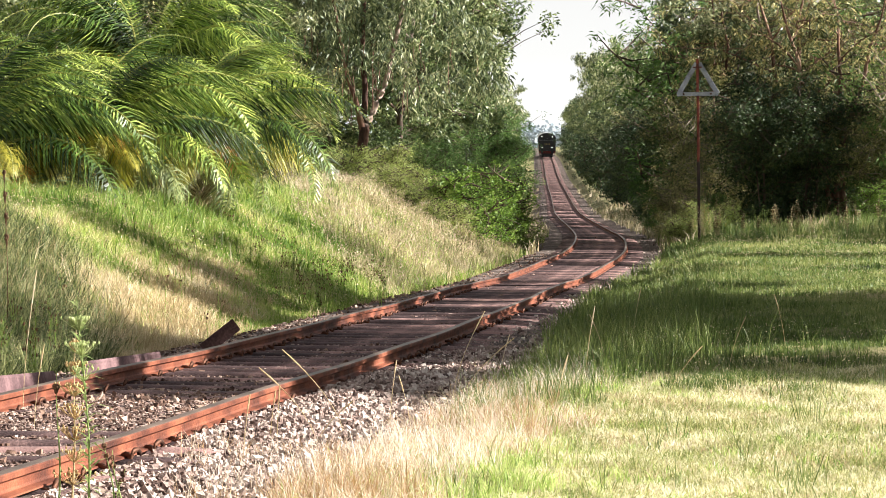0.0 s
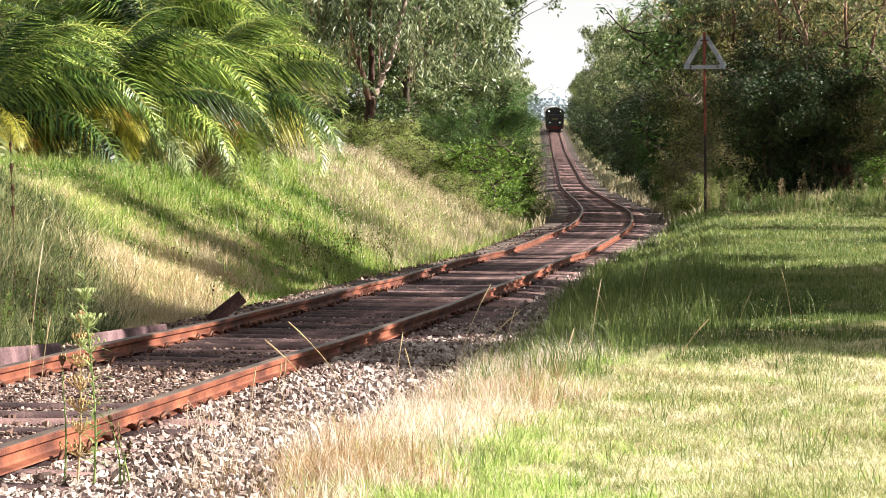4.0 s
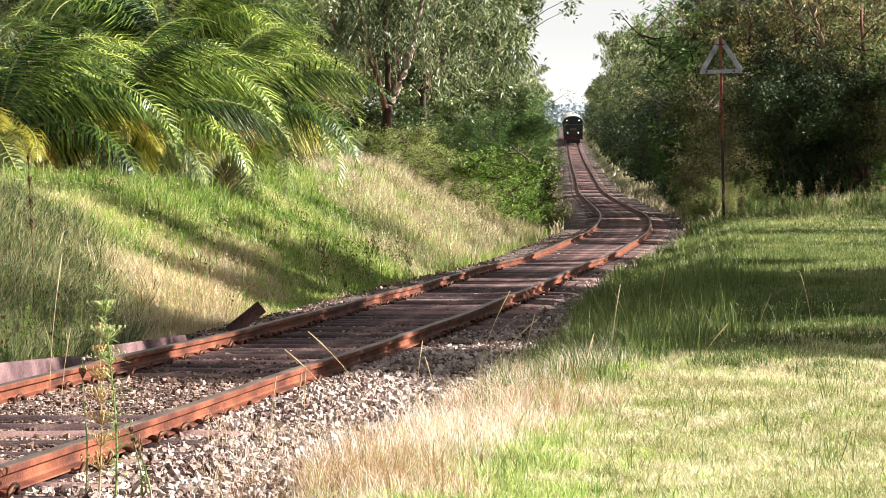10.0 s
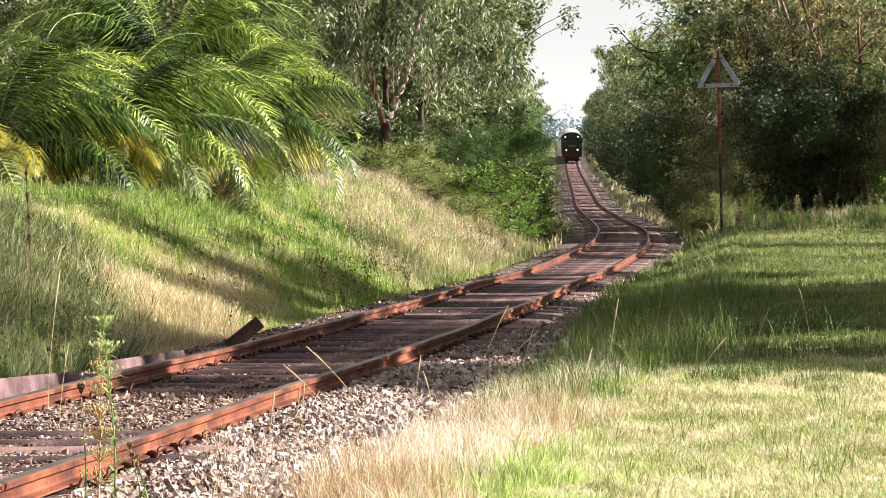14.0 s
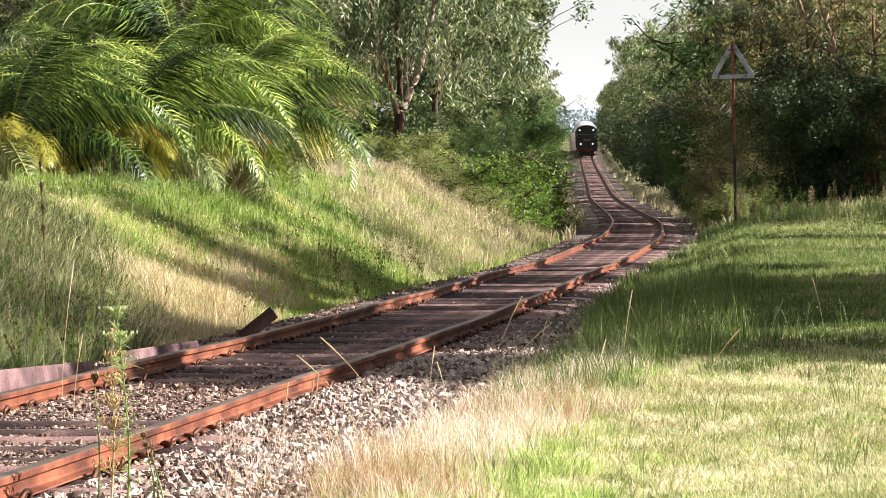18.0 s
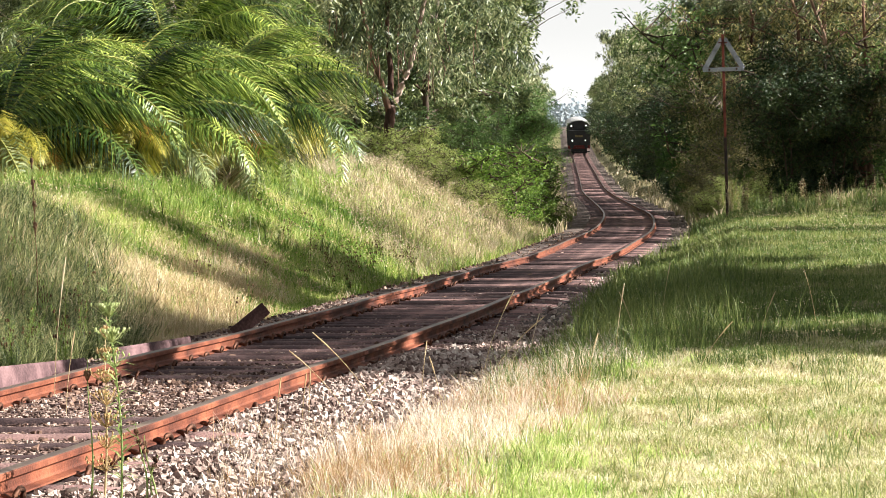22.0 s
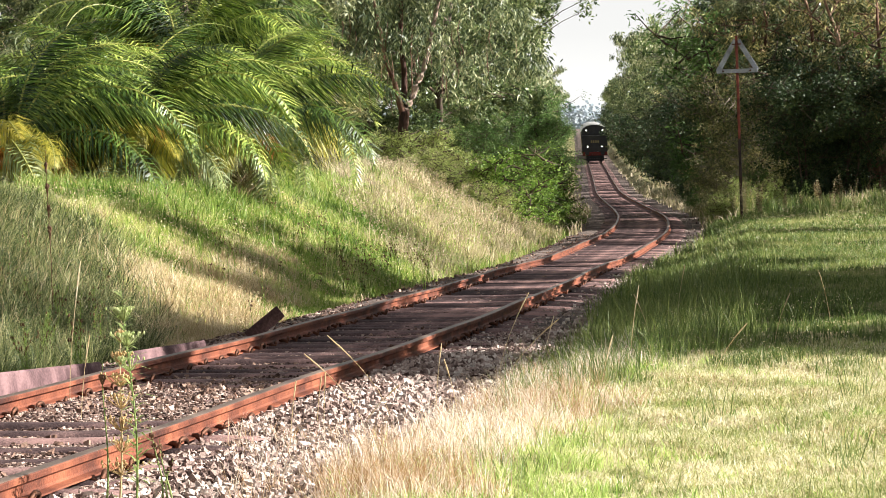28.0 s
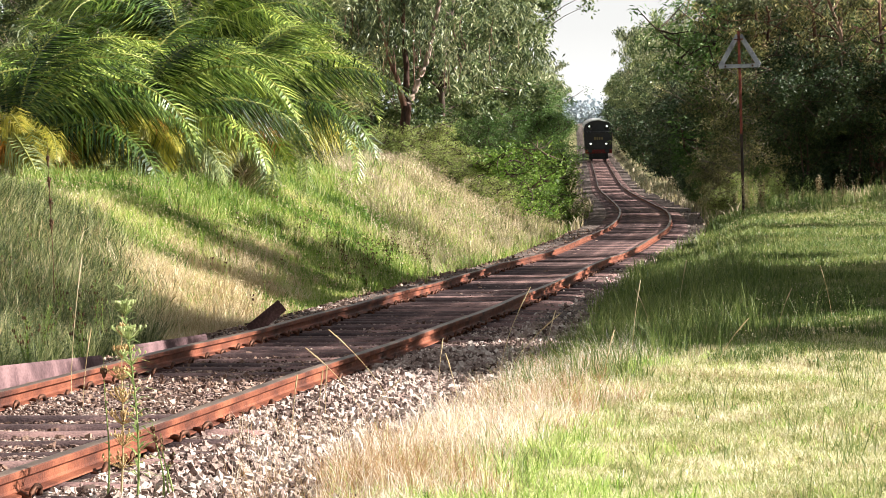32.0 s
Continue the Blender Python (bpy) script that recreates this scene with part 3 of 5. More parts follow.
turf("dry_stem_grass", M_STRAW, "thin dry stems bent over in the rank grass", 5200, 20, 40,
     lambda x, y, d: (d < -2.2) & (x < -0.075 * y + 0.3 * wobble(x, y, 2)), 0.5, 0.0034, 1.3, -0.3, clump=0.12, u1=0.3)
turf("tussock_grass", M_MIXED, "lush green tussocks under the palms", 15000, 49, 58,
     lambda x, y, d: (d < -4.8) & (d > -10) & (wobble(x, y, 1.4, 2) > 0.0), 0.36, 0.006, 0.9, -0.2, clump=0.09, u0=0.05, u1=0.36)
turf("bank_tuft_grass", M_BRIGHTGRASS, "lush green tufts on the bank", 42000, 36, 75,
     lambda x, y, d: (d < -2.3) & (d > -10) & ~hollow(x, y, d) & (wobble(x, y, 1.9, 1) + 0.7 * wobble(x, y, 0.7, 3) > 0.35), lambda x, y, d: 0.24 + 0.08 * wobble(x, y, 1.1), 0.006, 1.0, -0.4, clump=0.08, u1=0.6)
turf("dark_tuft_grass", M_RANK, "dark green tufts in the seeding grass", 16000, 48, 100,
     lambda x, y, d: (d < -2.3) & (d > -9) & (wobble(x, y, 2.3, 5) + 0.8 * wobble(x, y, 0.8, 1) > 0.6), lambda x, y, d: 0.4 + 0.1 * wobble(x, y, 1.7), 0.005, 0.9, -0.4, clump=0.1, u0=0.2, u1=0.7)
turf("seeding_grass", M_DRYBANK, "tall pinkish seeding grass on the bank", 95000, 50, 130,
     lambda x, y, d: (d < -2.2) & (d > -9) & (x / y + 0.012 * wobble(x, y, 5, 2) > np.interp(y, [50, 65, 90], [0.005, -0.035, -0.04])), lambda x, y, d: 0.42 + 0.15 * wobble(x, y, 4, 1), 0.0042, 1.1, -0.5, clump=0.1, u1=0.75)
turf("tall_bank_grass", M_MIXED, "tall yellow-green grass on the far bank", 42000, 52, 125,
     lambda x, y, d: (d < -2.0) & (d > -9) & (wobble(x, y, 2.6, 4) > -0.1), lambda x, y, d: 0.3 + 0.12 * wobble(x, y, 3, 2), 0.0045, 1.2, -0.4, clump=0.11, u0=0.3, u1=0.75)
turf("verge_grass", M_DRYBANK, "rough grass along the far track sides", 60000, 90, 420,
     lambda x, y, d: (np.abs(d) > 1.8 + 0.2 * wobble(x, y, 4)) & (np.abs(d) < 7), 0.4, 0.008, 0.7, -0.8, clump=0.15)


def leaf_rows(centres, normals_down, length, width, droop):
    """Leaf blades as folded rhombs; centres: roots, droop 0..1 how far they hang."""
    n = len(centres)
    th = rng.uniform(0, 2 * np.pi, n)
    el = rng.normal(0.1, 0.6, n) * (1 - droop) - droop * rng.uniform(0.5, 1.4, n)
    way = np.stack([np.cos(th) * np.cos(el), np.sin(th) * np.cos(el), np.sin(el)], -1)
    side = np.cross(way, rng.normal(0, 1, (n, 3)))
    side /= np.linalg.norm(side, axis=1)[:, None] + 1e-9
    ln = (length * rng.uniform(0.6, 1.3, n))[:, None]
    wd = (width * rng.uniform(0.7, 1.3, n))[:, None] / 2
    mid = centres + way * ln * 0.45
    tip = centres + way * ln
    tip[:, 2] -= ln[:, 0] * 0.15
    v = np.stack([centres, mid + side * wd, tip, mid - side * wd], 1).reshape(-1, 3)
    f = np.arange(n * 4).reshape(n, 4)
    return v, f


def tree(name, label, height, spread, trunk_r, leaf_mat, bark, bare=0.3, limbs=9, leaves=16000, leaf=(0.13, 0.035), droop=0.5,
         lean=(0, 0), stems=1, clump=0.45, seed=1, category="tree", flat=1.0, stocking=0.0):
    """A trunk that tapers and sways, limbs with twigs, and a crown of many small leaves in uneven clumps."""
    r = np.random.default_rng(seed)
    thing = tagged(new(name), label, category)
    paths, tips = [], []
    for s in range(stems):
        base = np.array([0, 0, -0.15]) if stems == 1 else np.array([*(r.normal(0, 0.12 * spread, 2)), -0.15])
        top = np.array([lean[0] * height, lean[1] * height, height * r.uniform(0.8, 0.97)]) + np.array([*(r.normal(0, 0.1 * spread + 0.25 * spread * (stems > 1), 2)), 0])
        k = 9
        t = np.linspace(0, 1, k)[:, None]
        sway = np.cumsum(r.normal(0, 0.02 * height, (k, 3)) * [1, 1, 0], 0)
        pts = base + (top - base) * t ** np.array([[1.3, 1.3, 1.0]]) + sway * t
        rad = trunk_r * (1 - 0.86 * t[:, 0]) * (1 + 0.5 * np.exp(-t[:, 0] * 22)) / math.sqrt(stems)
        paths.append(list(zip(pts, rad)))
        for b in range(limbs):
            f = bare + (1 - bare) * (b + r.uniform(0, 1)) / limbs
            i = min(int(f * (k - 1)), k - 2)
            p0 = pts[i] + (pts[i + 1] - pts[i]) * (f * (k - 1) - i)
            r0 = np.interp(f, t[:, 0], rad) * 0.6
            a = b * 2.4 + r.uniform(-0.6, 0.6)
            shape = math.sin(math.pi * min(1, 0.12 + 0.88 * (1 - f) / (1 - bare + 1e-6)) ** 0.7) * 0.75 + 0.25
            ln = spread * shape * r.uniform(0.7, 1.15) * flat
            up = r.uniform(0.15, 0.75)
            q = [p0]
            w = np.array([math.cos(a), math.sin(a), up])
            for j in range(5):
                w = w + r.normal(0, 0.18, 3) + [0, 0, -0.07 * droop]
                q.append(q[-1] + w / np.linalg.norm(w) * ln / 5)
            paths.append([(p, max(0.008, r0 * (1 - 0.17 * j))) for j, p in enumerate(q)])
            for j in range(2, 6):
                tips.append(q[j])
                for _ in range(2):
                    tw = q[j] + r.normal(0, 0.2 * ln + 0.15, 3) * [1, 1, 0.7] + [0, 0, 0.1 * ln]
                    paths.append([(q[j], 0.02), ((q[j] + tw) / 2 + r.normal(0, 0.05, 3), 0.013), (tw, 0.006)])
                    tips.append(tw)
    v, f = tubes(paths, 7)
    part("trunk", mesh_of("trunk", v, f, bark, smooth=True), bark, thing)
    if stocking:
        low = []
        for s in np.linspace(0, stocking / height, 8):
            i = min(int(s * 8), 7)
            p = np.array(paths[0][i][0]) + (np.array(paths[0][i + 1][0]) - np.array(paths[0][i][0])) * (s * 8 - i)
            low.append((p, paths[0][i][1] * 1.02 + (paths[0][i + 1][1] - paths[0][i][1]) * (s * 8 - i) + 0.012))
        v, f = tubes([low], 9)
        part("rough_bark", mesh_of("rough_bark", v, f, M_DARKBARK, smooth=True), M_DARKBARK, thing, "dark rough bark round the foot")
    tips = np.array(tips)
    tips = tips[tips[:, 2] > 0.05]
    weight = r.uniform(0.2, 1.0, len(tips))
    pick = r.choice(len(tips), leaves, p=weight / weight.sum())
    size = clump * r.uniform(0.55, 1.25, len(tips))
    ball = r.normal(0, 1, (leaves, 3))
    ball /= np.linalg.norm(ball, axis=1)[:, None]
    ball *= (r.random(leaves) ** 0.45)[:, None]
    c = tips[pick] + ball * size[pick][:, None] * np.array([1, 1, 0.75]) - np.array([0, 0, 1]) * (droop * 0.25 * r.random(leaves))[:, None]
    c[:, 2] = np.maximum(c[:, 2], 0.05)
    v, f = leaf_rows(c, None, leaf[0], leaf[1], droop)
    part("crown", mesh_of("crown", v, f, leaf_mat), leaf_mat, thing)
    return thing


def plant_at(ob, x, y, turn=0.0, size=1.0, tall=None, dz=0.0):
    return pose(x, y, float(ground_z(x, y)) + dz, 0, 0, turn) @ Matrix.Diagonal((size, size, tall or size, 1))


def grass_heads(name, mat, label, n, y0, y1, keep, low, high, size, u0=0.0, u1=1.0, power=-0.5):
    """Loose seed heads held above the grass in drifts."""
    x, y = scatter(n, y0, y1, power, u0, u1)
    ok = keep(x, y, aside(x, y))
    x, y = x[ok], y[ok]
    z = ground_z(x, y) + rng.uniform(low, high, len(x)) * (0.8 + 0.25 * wobble(x, y, 4, 1))
    k = np.clip(y / 40, 0.7, 2.2)
    v, f = leaf_rows(np.stack([x, y, z], -1), None, size * k, size * 0.3 * k, 0.1)
    tagged(new(name, mesh_of(name, v, f, mat)), label, "grass", kind="stuff")


grass_heads("seeding_grass_tops", M_PINK, "pinkish drifts of seed heads on the bank", 60000, 55, 120,
            lambda x, y, d: (d < -2.6) & (d > -9) & (x / y > np.interp(y, [55, 65, 90], [-0.01, -0.045, -0.04])) & (wobble(x, y, 3.5, 2) > -0.35), 0.2, 0.5, 0.032, u0=0.25, u1=0.7)
grass_heads("bank_grass_tops", M_STRAW, "pale seed heads in the bank grass", 30000, 24, 62,
            lambda x, y, d: (d < -2.4) & (d > -10) & (wobble(x, y, 2.5, 5) > -0.2), 0.08, 0.28, 0.035, u1=0.55)
grass_heads("meadow_grass_tops", M_DRYBANK, "pale seed heads in the meadow", 24000, 20, 90,
            lambda x, y, d: (d > right_edge(y) + 0.2) & (wobble(x, y, 3, 5) > -0.1), 0.08, 0.26, 0.022, u0=0.5)

GUM_LABEL = "tall gum tree with drooping grey-green leaves"
gums = [tree("gum_tree", GUM_LABEL, 12, 3.6, 0.2, M_GUM, M_BARK, bare=0.12, limbs=13, leaves=27000, leaf=(0.16, 0.052), droop=0.6, seed=s, clump=0.38) for s in (11, 12)]
broad = [tree("broadleaf_tree", "bushy green tree by the track", 9, 3.4, 0.17, M_MIDLEAF, M_DARKBARK, bare=0.05, limbs=15, leaves=28000, leaf=(0.155, 0.07), droop=0.35, seed=s, clump=0.44) for s in (21, 22)]
lofty = [tree("lofty_tree", "tall broadleaf tree with a long bare trunk", 10, 2.7, 0.19, M_MIDLEAF, M_DARKBARK, bare=0.74, limbs=12, leaves=26000, leaf=(0.17, 0.075), droop=0.3, seed=25, clump=0.6)]
darks = [tree("dark_tree", "dense tree with dark green leaves", 8.5, 3.3, 0.16, M_DARK, M_DARKBARK, bare=0.02, limbs=16, leaves=19000, leaf=(0.2, 0.095), droop=0.4, seed=s, clump=0.4) for s in (31, 32)]
wattles = [tree("wattle_shrub", "feathery light green wattle shrub", 3.8, 1.7, 0.06, M_ACACIA, M_DARKBARK, bare=0.03, limbs=7, leaves=12000, leaf=(0.125, 0.028), droop=0.35, stems=3, clump=0.4, seed=41, category="shrub")]
bushes = [tree("bright_bush", "bright green leafy bush on the bank", 1.4, 0.75, 0.03, M_BRIGHT, M_DARKBARK, bare=0.02, limbs=6, leaves=5000, leaf=(0.09, 0.035), droop=0.2, stems=3, clump=0.25, seed=51, category="shrub")]
softs = [tree("soft_shrub", "soft yellow-green feathery shrub in the bank grass", 1.5, 0.8, 0.025, M_SOFT, M_DARKBARK, bare=0.02, limbs=7, leaves=6000, leaf=(0.11, 0.024), droop=0.3, stems=4, clump=0.24, seed=53, category="shrub")]
olives = [tree("olive_shrub", "yellowish olive shrub with thin leaves", 4.5, 1.8, 0.06, M_OLIVE, M_BARK, bare=0.03, limbs=8, leaves=14000, leaf=(0.12, 0.03), droop=0.45, stems=3, clump=0.45, seed=61, category="shrub")]

opens = [tree("open_gum_tree", "many-stemmed gum tree with bare reddish limbs", 10.5, 3.0, 0.27, M_OLIVE, M_REDBARK, bare=0.2, limbs=8, leaves=7000, leaf=(0.2, 0.06), droop=0.6, stems=3, seed=s, clump=0.33) for s in (81, 82)]
darkshrubs = [tree("dark_shrub", "leafy shrub beside the track, leaves darkened for shade", 3.8, 1.8, 0.06, M_SHADE, M_DARKBARK, bare=0.02, limbs=8, leaves=14000, leaf=(0.12, 0.045), droop=0.35, stems=3, clump=0.42, seed=71, category="shrub")]

# coarser leaved patterns for the long rows far down the line
far_broad = [tree("broadleaf_tree", "bushy green tree far down the line", 9, 3.4, 0.17, M_MIDLEAF, M_DARKBARK, bare=0.05, limbs=15, leaves=6500, leaf=(0.32, 0.15), droop=0.35, seed=s, clump=0.6) for s in (23, 24)]
far_gum = [tree("gum_tree", "tall gum tree far down the line", 12, 3.6, 0.2, M_GUM, M_BARK, bare=0.12, limbs=13, leaves=6500, leaf=(0.36, 0.12), droop=0.7, seed=s, clump=0.6) for s in (13,)]
far_dark = [tree("dark_tree", "dark dense tree far down the line", 8.5, 3.3, 0.16, M_DARK, M_DARKBARK, bare=0.02, limbs=16, leaves=6500, leaf=(0.32, 0.15), droop=0.4, seed=s, clump=0.6) for s in (33,)]
far_shrub = [tree("dark_shrub", "shrub far down the line, leaves darkened for shade", 3.8, 1.8, 0.06, M_SHADE, M_DARKBARK, bare=0.02, limbs=8, leaves=3600, leaf=(0.24, 0.1), droop=0.35, stems=3, clump=0.45, seed=72, category="shrub")]


def grow(kinds, spots, group):
    """Stands copies of a kind at (x, y, turn, size) and takes away the patterns."""
    for i, (x, y, turn, size) in enumerate(spots):
        tagged(copy_thing(kinds[i % len(kinds)], plant_at(None, x, y, turn, size)), group=group)


def by_line(y, d):
    return float(line_x(y)) + d, y

# the bank side, near and middle
def forked_gum(x, y):
    """A stout dark foot that forks into pale limbs, with ribbons of bark hanging in a thin crown."""
    r = np.random.default_rng(14)
    thing = tagged(new("forked_gum_tree"), "forked gum tree with a dark foot and pale smooth limbs", "tree")
    thing.matrix_basis = plant_at(None, x, y)

    def limb(name, pts, mat, label=""):
        k = np.array(pts, float)
        t = np.linspace(0, 1, 4 * len(k))
        q = np.stack([np.interp(t, np.linspace(0, 1, len(k)), k[:, c]) for c in range(4)], -1)
        q[1:-1, :3] += r.normal(0, 0.012, (len(q) - 2, 3))
        v, f = tubes([[(p[:3], p[3]) for p in q]], 10)
        part(name, mesh_of(name, v, f, mat, smooth=True), mat, thing, label)
    limb("trunk", [(0, 0, -0.2, 0.21), (0.02, 0, 0.6, 0.16), (0.06, 0, 1.3, 0.15), (0.1, 0, 1.75, 0.14)], M_DARKREDBARK, "dark red-brown rough trunk foot")
    limb("limb", [(0.1, 0, 1.7, 0.11), (0.36, 0.05, 2.2, 0.09), (0.68, 0.1, 2.95, 0.08), (0.95, 0.3, 4.2, 0.07), (1.5, 0.6, 6.4, 0.06), (1.8, 0.8, 8.6, 0.03)], M_PALEBARK, "pale smooth leaning limb")
    limb("limb", [(0.08, 0, 1.65, 0.11), (-0.12, -0.05, 2.4, 0.075), (-0.4, -0.1, 3.3, 0.06), (-0.62, -0.3, 4.6, 0.05), (-1.0, -0.6, 6.8, 0.03)], M_REDBARK, "reddish peeling limb")
    limb("limb", [(0.06, 0.05, 1.6, 0.1), (0.12, 0.3, 2.8, 0.085), (0.02, 0.7, 4.2, 0.07), (0.2, 1.0, 6.8, 0.04)], M_DARKREDBARK)
    n = 150
    tips = np.stack([r.normal(0.2, 1.5, n), r.normal(0.2, 1.1, n), r.uniform(2.6, 9.0, n)], -1)
    tips = tips[(np.abs(tips[:, 0] - 0.35) > 1.0) | (tips[:, 2] > 3.5)]
    pick = r.integers(0, len(tips), 22000)
    c = tips[pick] + r.normal(0, 0.22, (22000, 3)) * [1, 1, 1.3]
    v, f = leaf_rows(c, None, 0.2, 0.05, 0.8)
    part("crown", mesh_of("crown", v, f, M_GUM), M_GUM, thing)
    ribbons = []
    for k in range(46):
        p = np.array([r.normal(0, 1.1), r.normal(0.1, 0.4) - 0.5, r.uniform(2.6, 4.6)])
        ln = r.uniform(0.5, 1.3)
        ribbons.append([(p, 0.006), (p + [r.normal(0, 0.06), 0, -0.5 * ln], 0.013), (p + [r.normal(0, 0.1), 0, -ln], 0.004)])
    v, f = tubes(ribbons, 4)
    tagged(part("bark_ribbon", mesh_of("bark_ribbon", v, f, M_REDBARK), M_REDBARK, thing, "loose ribbons of reddish bark"), kind="stuff")


forked_gum(-2.3, 95)
grow(broad, [(-12, 128, 0, 1.1), (-8, 132, 80, 1.1), (-4, 126, 160, 1.1), (-1.5, 138, 240, 1.0), (-15, 118, 20, 1.1), (-0.3, 117, 200, 1.0), (-0.7, 122, 30, 1.05)], "trees behind the bank")
grow(gums, [(-6.2, 90, 200, 0.9), (-9.5, 84, 100, 1.0), (-1.4, 104, 300, 0.95), (-5.0, 108, 20, 1.1), (-0.9, 114, 150, 1.0),
            (-12.5, 95, 10, 1.1), (-8.5, 104, 70, 1.15), (-11.5, 78, 190, 0.95)], "gum trees on the bank")
grow(gums, [(-4.7, 102, 10, 0.85), (-3.9, 113, 100, 0.95)], "gum trees on the bank")
grow(softs, [(-1.5, 88, 0, 0.5), (-0.85, 87, 80, 0.5), (-0.2, 86, 160, 0.42), (-2.3, 90, 240, 0.6), (0.3, 89, 30, 0.5), (-3.2, 91, 300, 0.6), (-0.5, 92, 110, 0.7), (-1.3, 94, 200, 0.75), (-2.2, 95, 20, 0.7), (0.2, 93, 60, 0.6)], "soft shrubs in the bank grass")
grow(softs, [(6.5, 94.0, 10, 0.5), (7.1, 93.4, 90, 0.55), (8.0, 94.6, 170, 0.5)], "soft shrubs by the sign")
grow(wattles, [(0.6, 99, 30, 0.55), (-0.4, 99, 110, 0.5)], "low wattle shrubs")
grow(broad, [(-1.4, 101, 0, 0.75), (-0.6, 110, 160, 0.95), (-3.6, 109, 200, 0.9), (-7.0, 98, 270, 0.85), (-10.0, 92, 40, 0.8), (-13.0, 88, 140, 0.9)], "bushy trees on the bank")
grow(olives, [(-4.2, 88, 0, 0.7), (-5.4, 89, 80, 0.75), (-6.9, 87, 30, 0.8), (-8.6, 86, 210, 0.8), (-10.4, 84, 0, 0.8)], "olive shrubs under the gum trees")
grow(wattles, [(1.5, 126, 0, 0.9), (1.75, 137, 90, 0.95), (2.1, 150, 200, 1.0), (0.6, 120, 50, 0.85), (2.5, 166, 300, 1.05), (3.1, 185, 10, 1.1), (0.4, 133, 70, 1.1),
               (-0.2, 112, 190, 0.7), (3.3, 205, 20, 1.1), (4.0, 228, 120, 1.2)], "wattle shrubs")
grow(bushes, [(0.8, 91.5, 0, 1.15), (1.35, 93.5, 120, 0.8), (0.2, 93, 200, 0.8), (1.6, 101.5, 260, 1.0), (1.5, 104, 40, 1.1), (1.9, 111, 0, 1.0), (2.4, 118, 70, 1.0), (12.3, 94, 10, 0.75), (11.9, 95, 70, 0.6), (2.4, 97, 10, 0.5)], "bushes on the bank")
# further off, on the bank side
_r = random.Random(5)
_spots = []
for i in range(26):
    yy = 170 + i * 21
    _spots.append((*by_line(yy, -6.6 - _r.uniform(0, 2.5)), _r.uniform(0, 360), _r.uniform(0.85, 1.1)))
grow(far_broad + far_gum, _spots, "far trees on the bank side")
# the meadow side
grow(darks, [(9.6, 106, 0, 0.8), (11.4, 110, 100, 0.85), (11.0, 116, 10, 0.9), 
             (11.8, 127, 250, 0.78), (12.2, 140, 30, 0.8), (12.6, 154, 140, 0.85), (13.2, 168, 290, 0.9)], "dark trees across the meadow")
grow(gums, [(10.2, 103, 30, 0.75), (12.6, 109, 130, 0.78), (15.0, 170, 40, 1.25), (17.0, 215, 300, 1.3)], "gum trees across the meadow")
grow(opens, [(9.9, 99, 0, 0.8), (11.6, 97.5, 100, 0.78), (8.6, 105, 220, 0.75)], "open gum trees across the meadow")
grow(olives, [(13.4, 96, 0, 0.9), (13.2, 103, 10, 1.4), (12.2, 96.5, 40, 0.7)], "olive shrubs across the meadow")
# the brighter olive leaf colour stands in for sunlight along this edge
grow(olives, [(6.8, 99, 240, 0.36), (7.4, 114, 100, 0.42), (8.3, 103, 0, 0.8), (9.0, 99.6, 60, 0.8), (8.4, 110, 240, 0.9), (9.2, 106, 40, 0.9), (7.6, 100.5, 175, 0.55), (13.0, 95.5, 100, 0.8)], "lit shrubs at the edge of the dark trees")
grow(wattles, [(13.4, 97.0, 20, 1.5), (8.8, 116, 40, 2.0), (9.8, 124, 130, 2.2), (7.6, 96.5, 0, 0.3), (7.7, 121, 30, 0.5)], "lit shrubs at the edge of the dark trees")
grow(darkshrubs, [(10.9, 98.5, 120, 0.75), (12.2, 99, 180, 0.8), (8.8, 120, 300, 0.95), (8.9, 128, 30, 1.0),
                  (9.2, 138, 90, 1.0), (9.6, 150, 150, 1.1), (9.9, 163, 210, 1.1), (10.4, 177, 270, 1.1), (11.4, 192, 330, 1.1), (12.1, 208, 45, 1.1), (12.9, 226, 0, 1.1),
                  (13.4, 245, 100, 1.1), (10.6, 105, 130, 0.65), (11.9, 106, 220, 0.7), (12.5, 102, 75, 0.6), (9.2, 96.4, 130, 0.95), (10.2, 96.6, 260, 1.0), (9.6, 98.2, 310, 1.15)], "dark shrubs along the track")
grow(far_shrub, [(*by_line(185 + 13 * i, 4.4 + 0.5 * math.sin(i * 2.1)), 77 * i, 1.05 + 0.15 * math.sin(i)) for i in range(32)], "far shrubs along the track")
# row added on the sunward side to keep sun off the dark shrubs
grow(far_dark + far_broad, [(16.2, 118 + 6.5 * i, 70 * i, 1.05) for i in range(8)], "trees behind the dark shrubs")
_spots = []
for i in range(30):
    yy = 175 + i * 18
    _spots.append((*by_line(yy, 6.6 + _r.uniform(0, 2.0)), _r.uniform(0, 360), _r.uniform(0.85, 1.15)))
grow(far_broad + far_dark, _spots, "far trees on the meadow side")
grow(far_dark + far_broad, [(*by_line(150 + 15 * i, 5.5 + 0.5 * math.sin(i * 1.7)), 83 * i, 0.76 + 0.08 * math.sin(i * 2.3)) for i in range(14)], "trees close to the far track")
for i in range(15):
    yy = 235 + 14 * i
    kind = (far_gum + far_broad)[i % 3]
    tagged(copy_thing(kind, plant_at(None, *by_line(yy, 5.8 + 0.6 * math.sin(i * 1.9) + 0.05 * i), 97 * i, 0.82, tall=(0.82 if i % 3 == 0 else 1.1) * (1.05 + i * 0.035))), group="tall trees close to the far track")
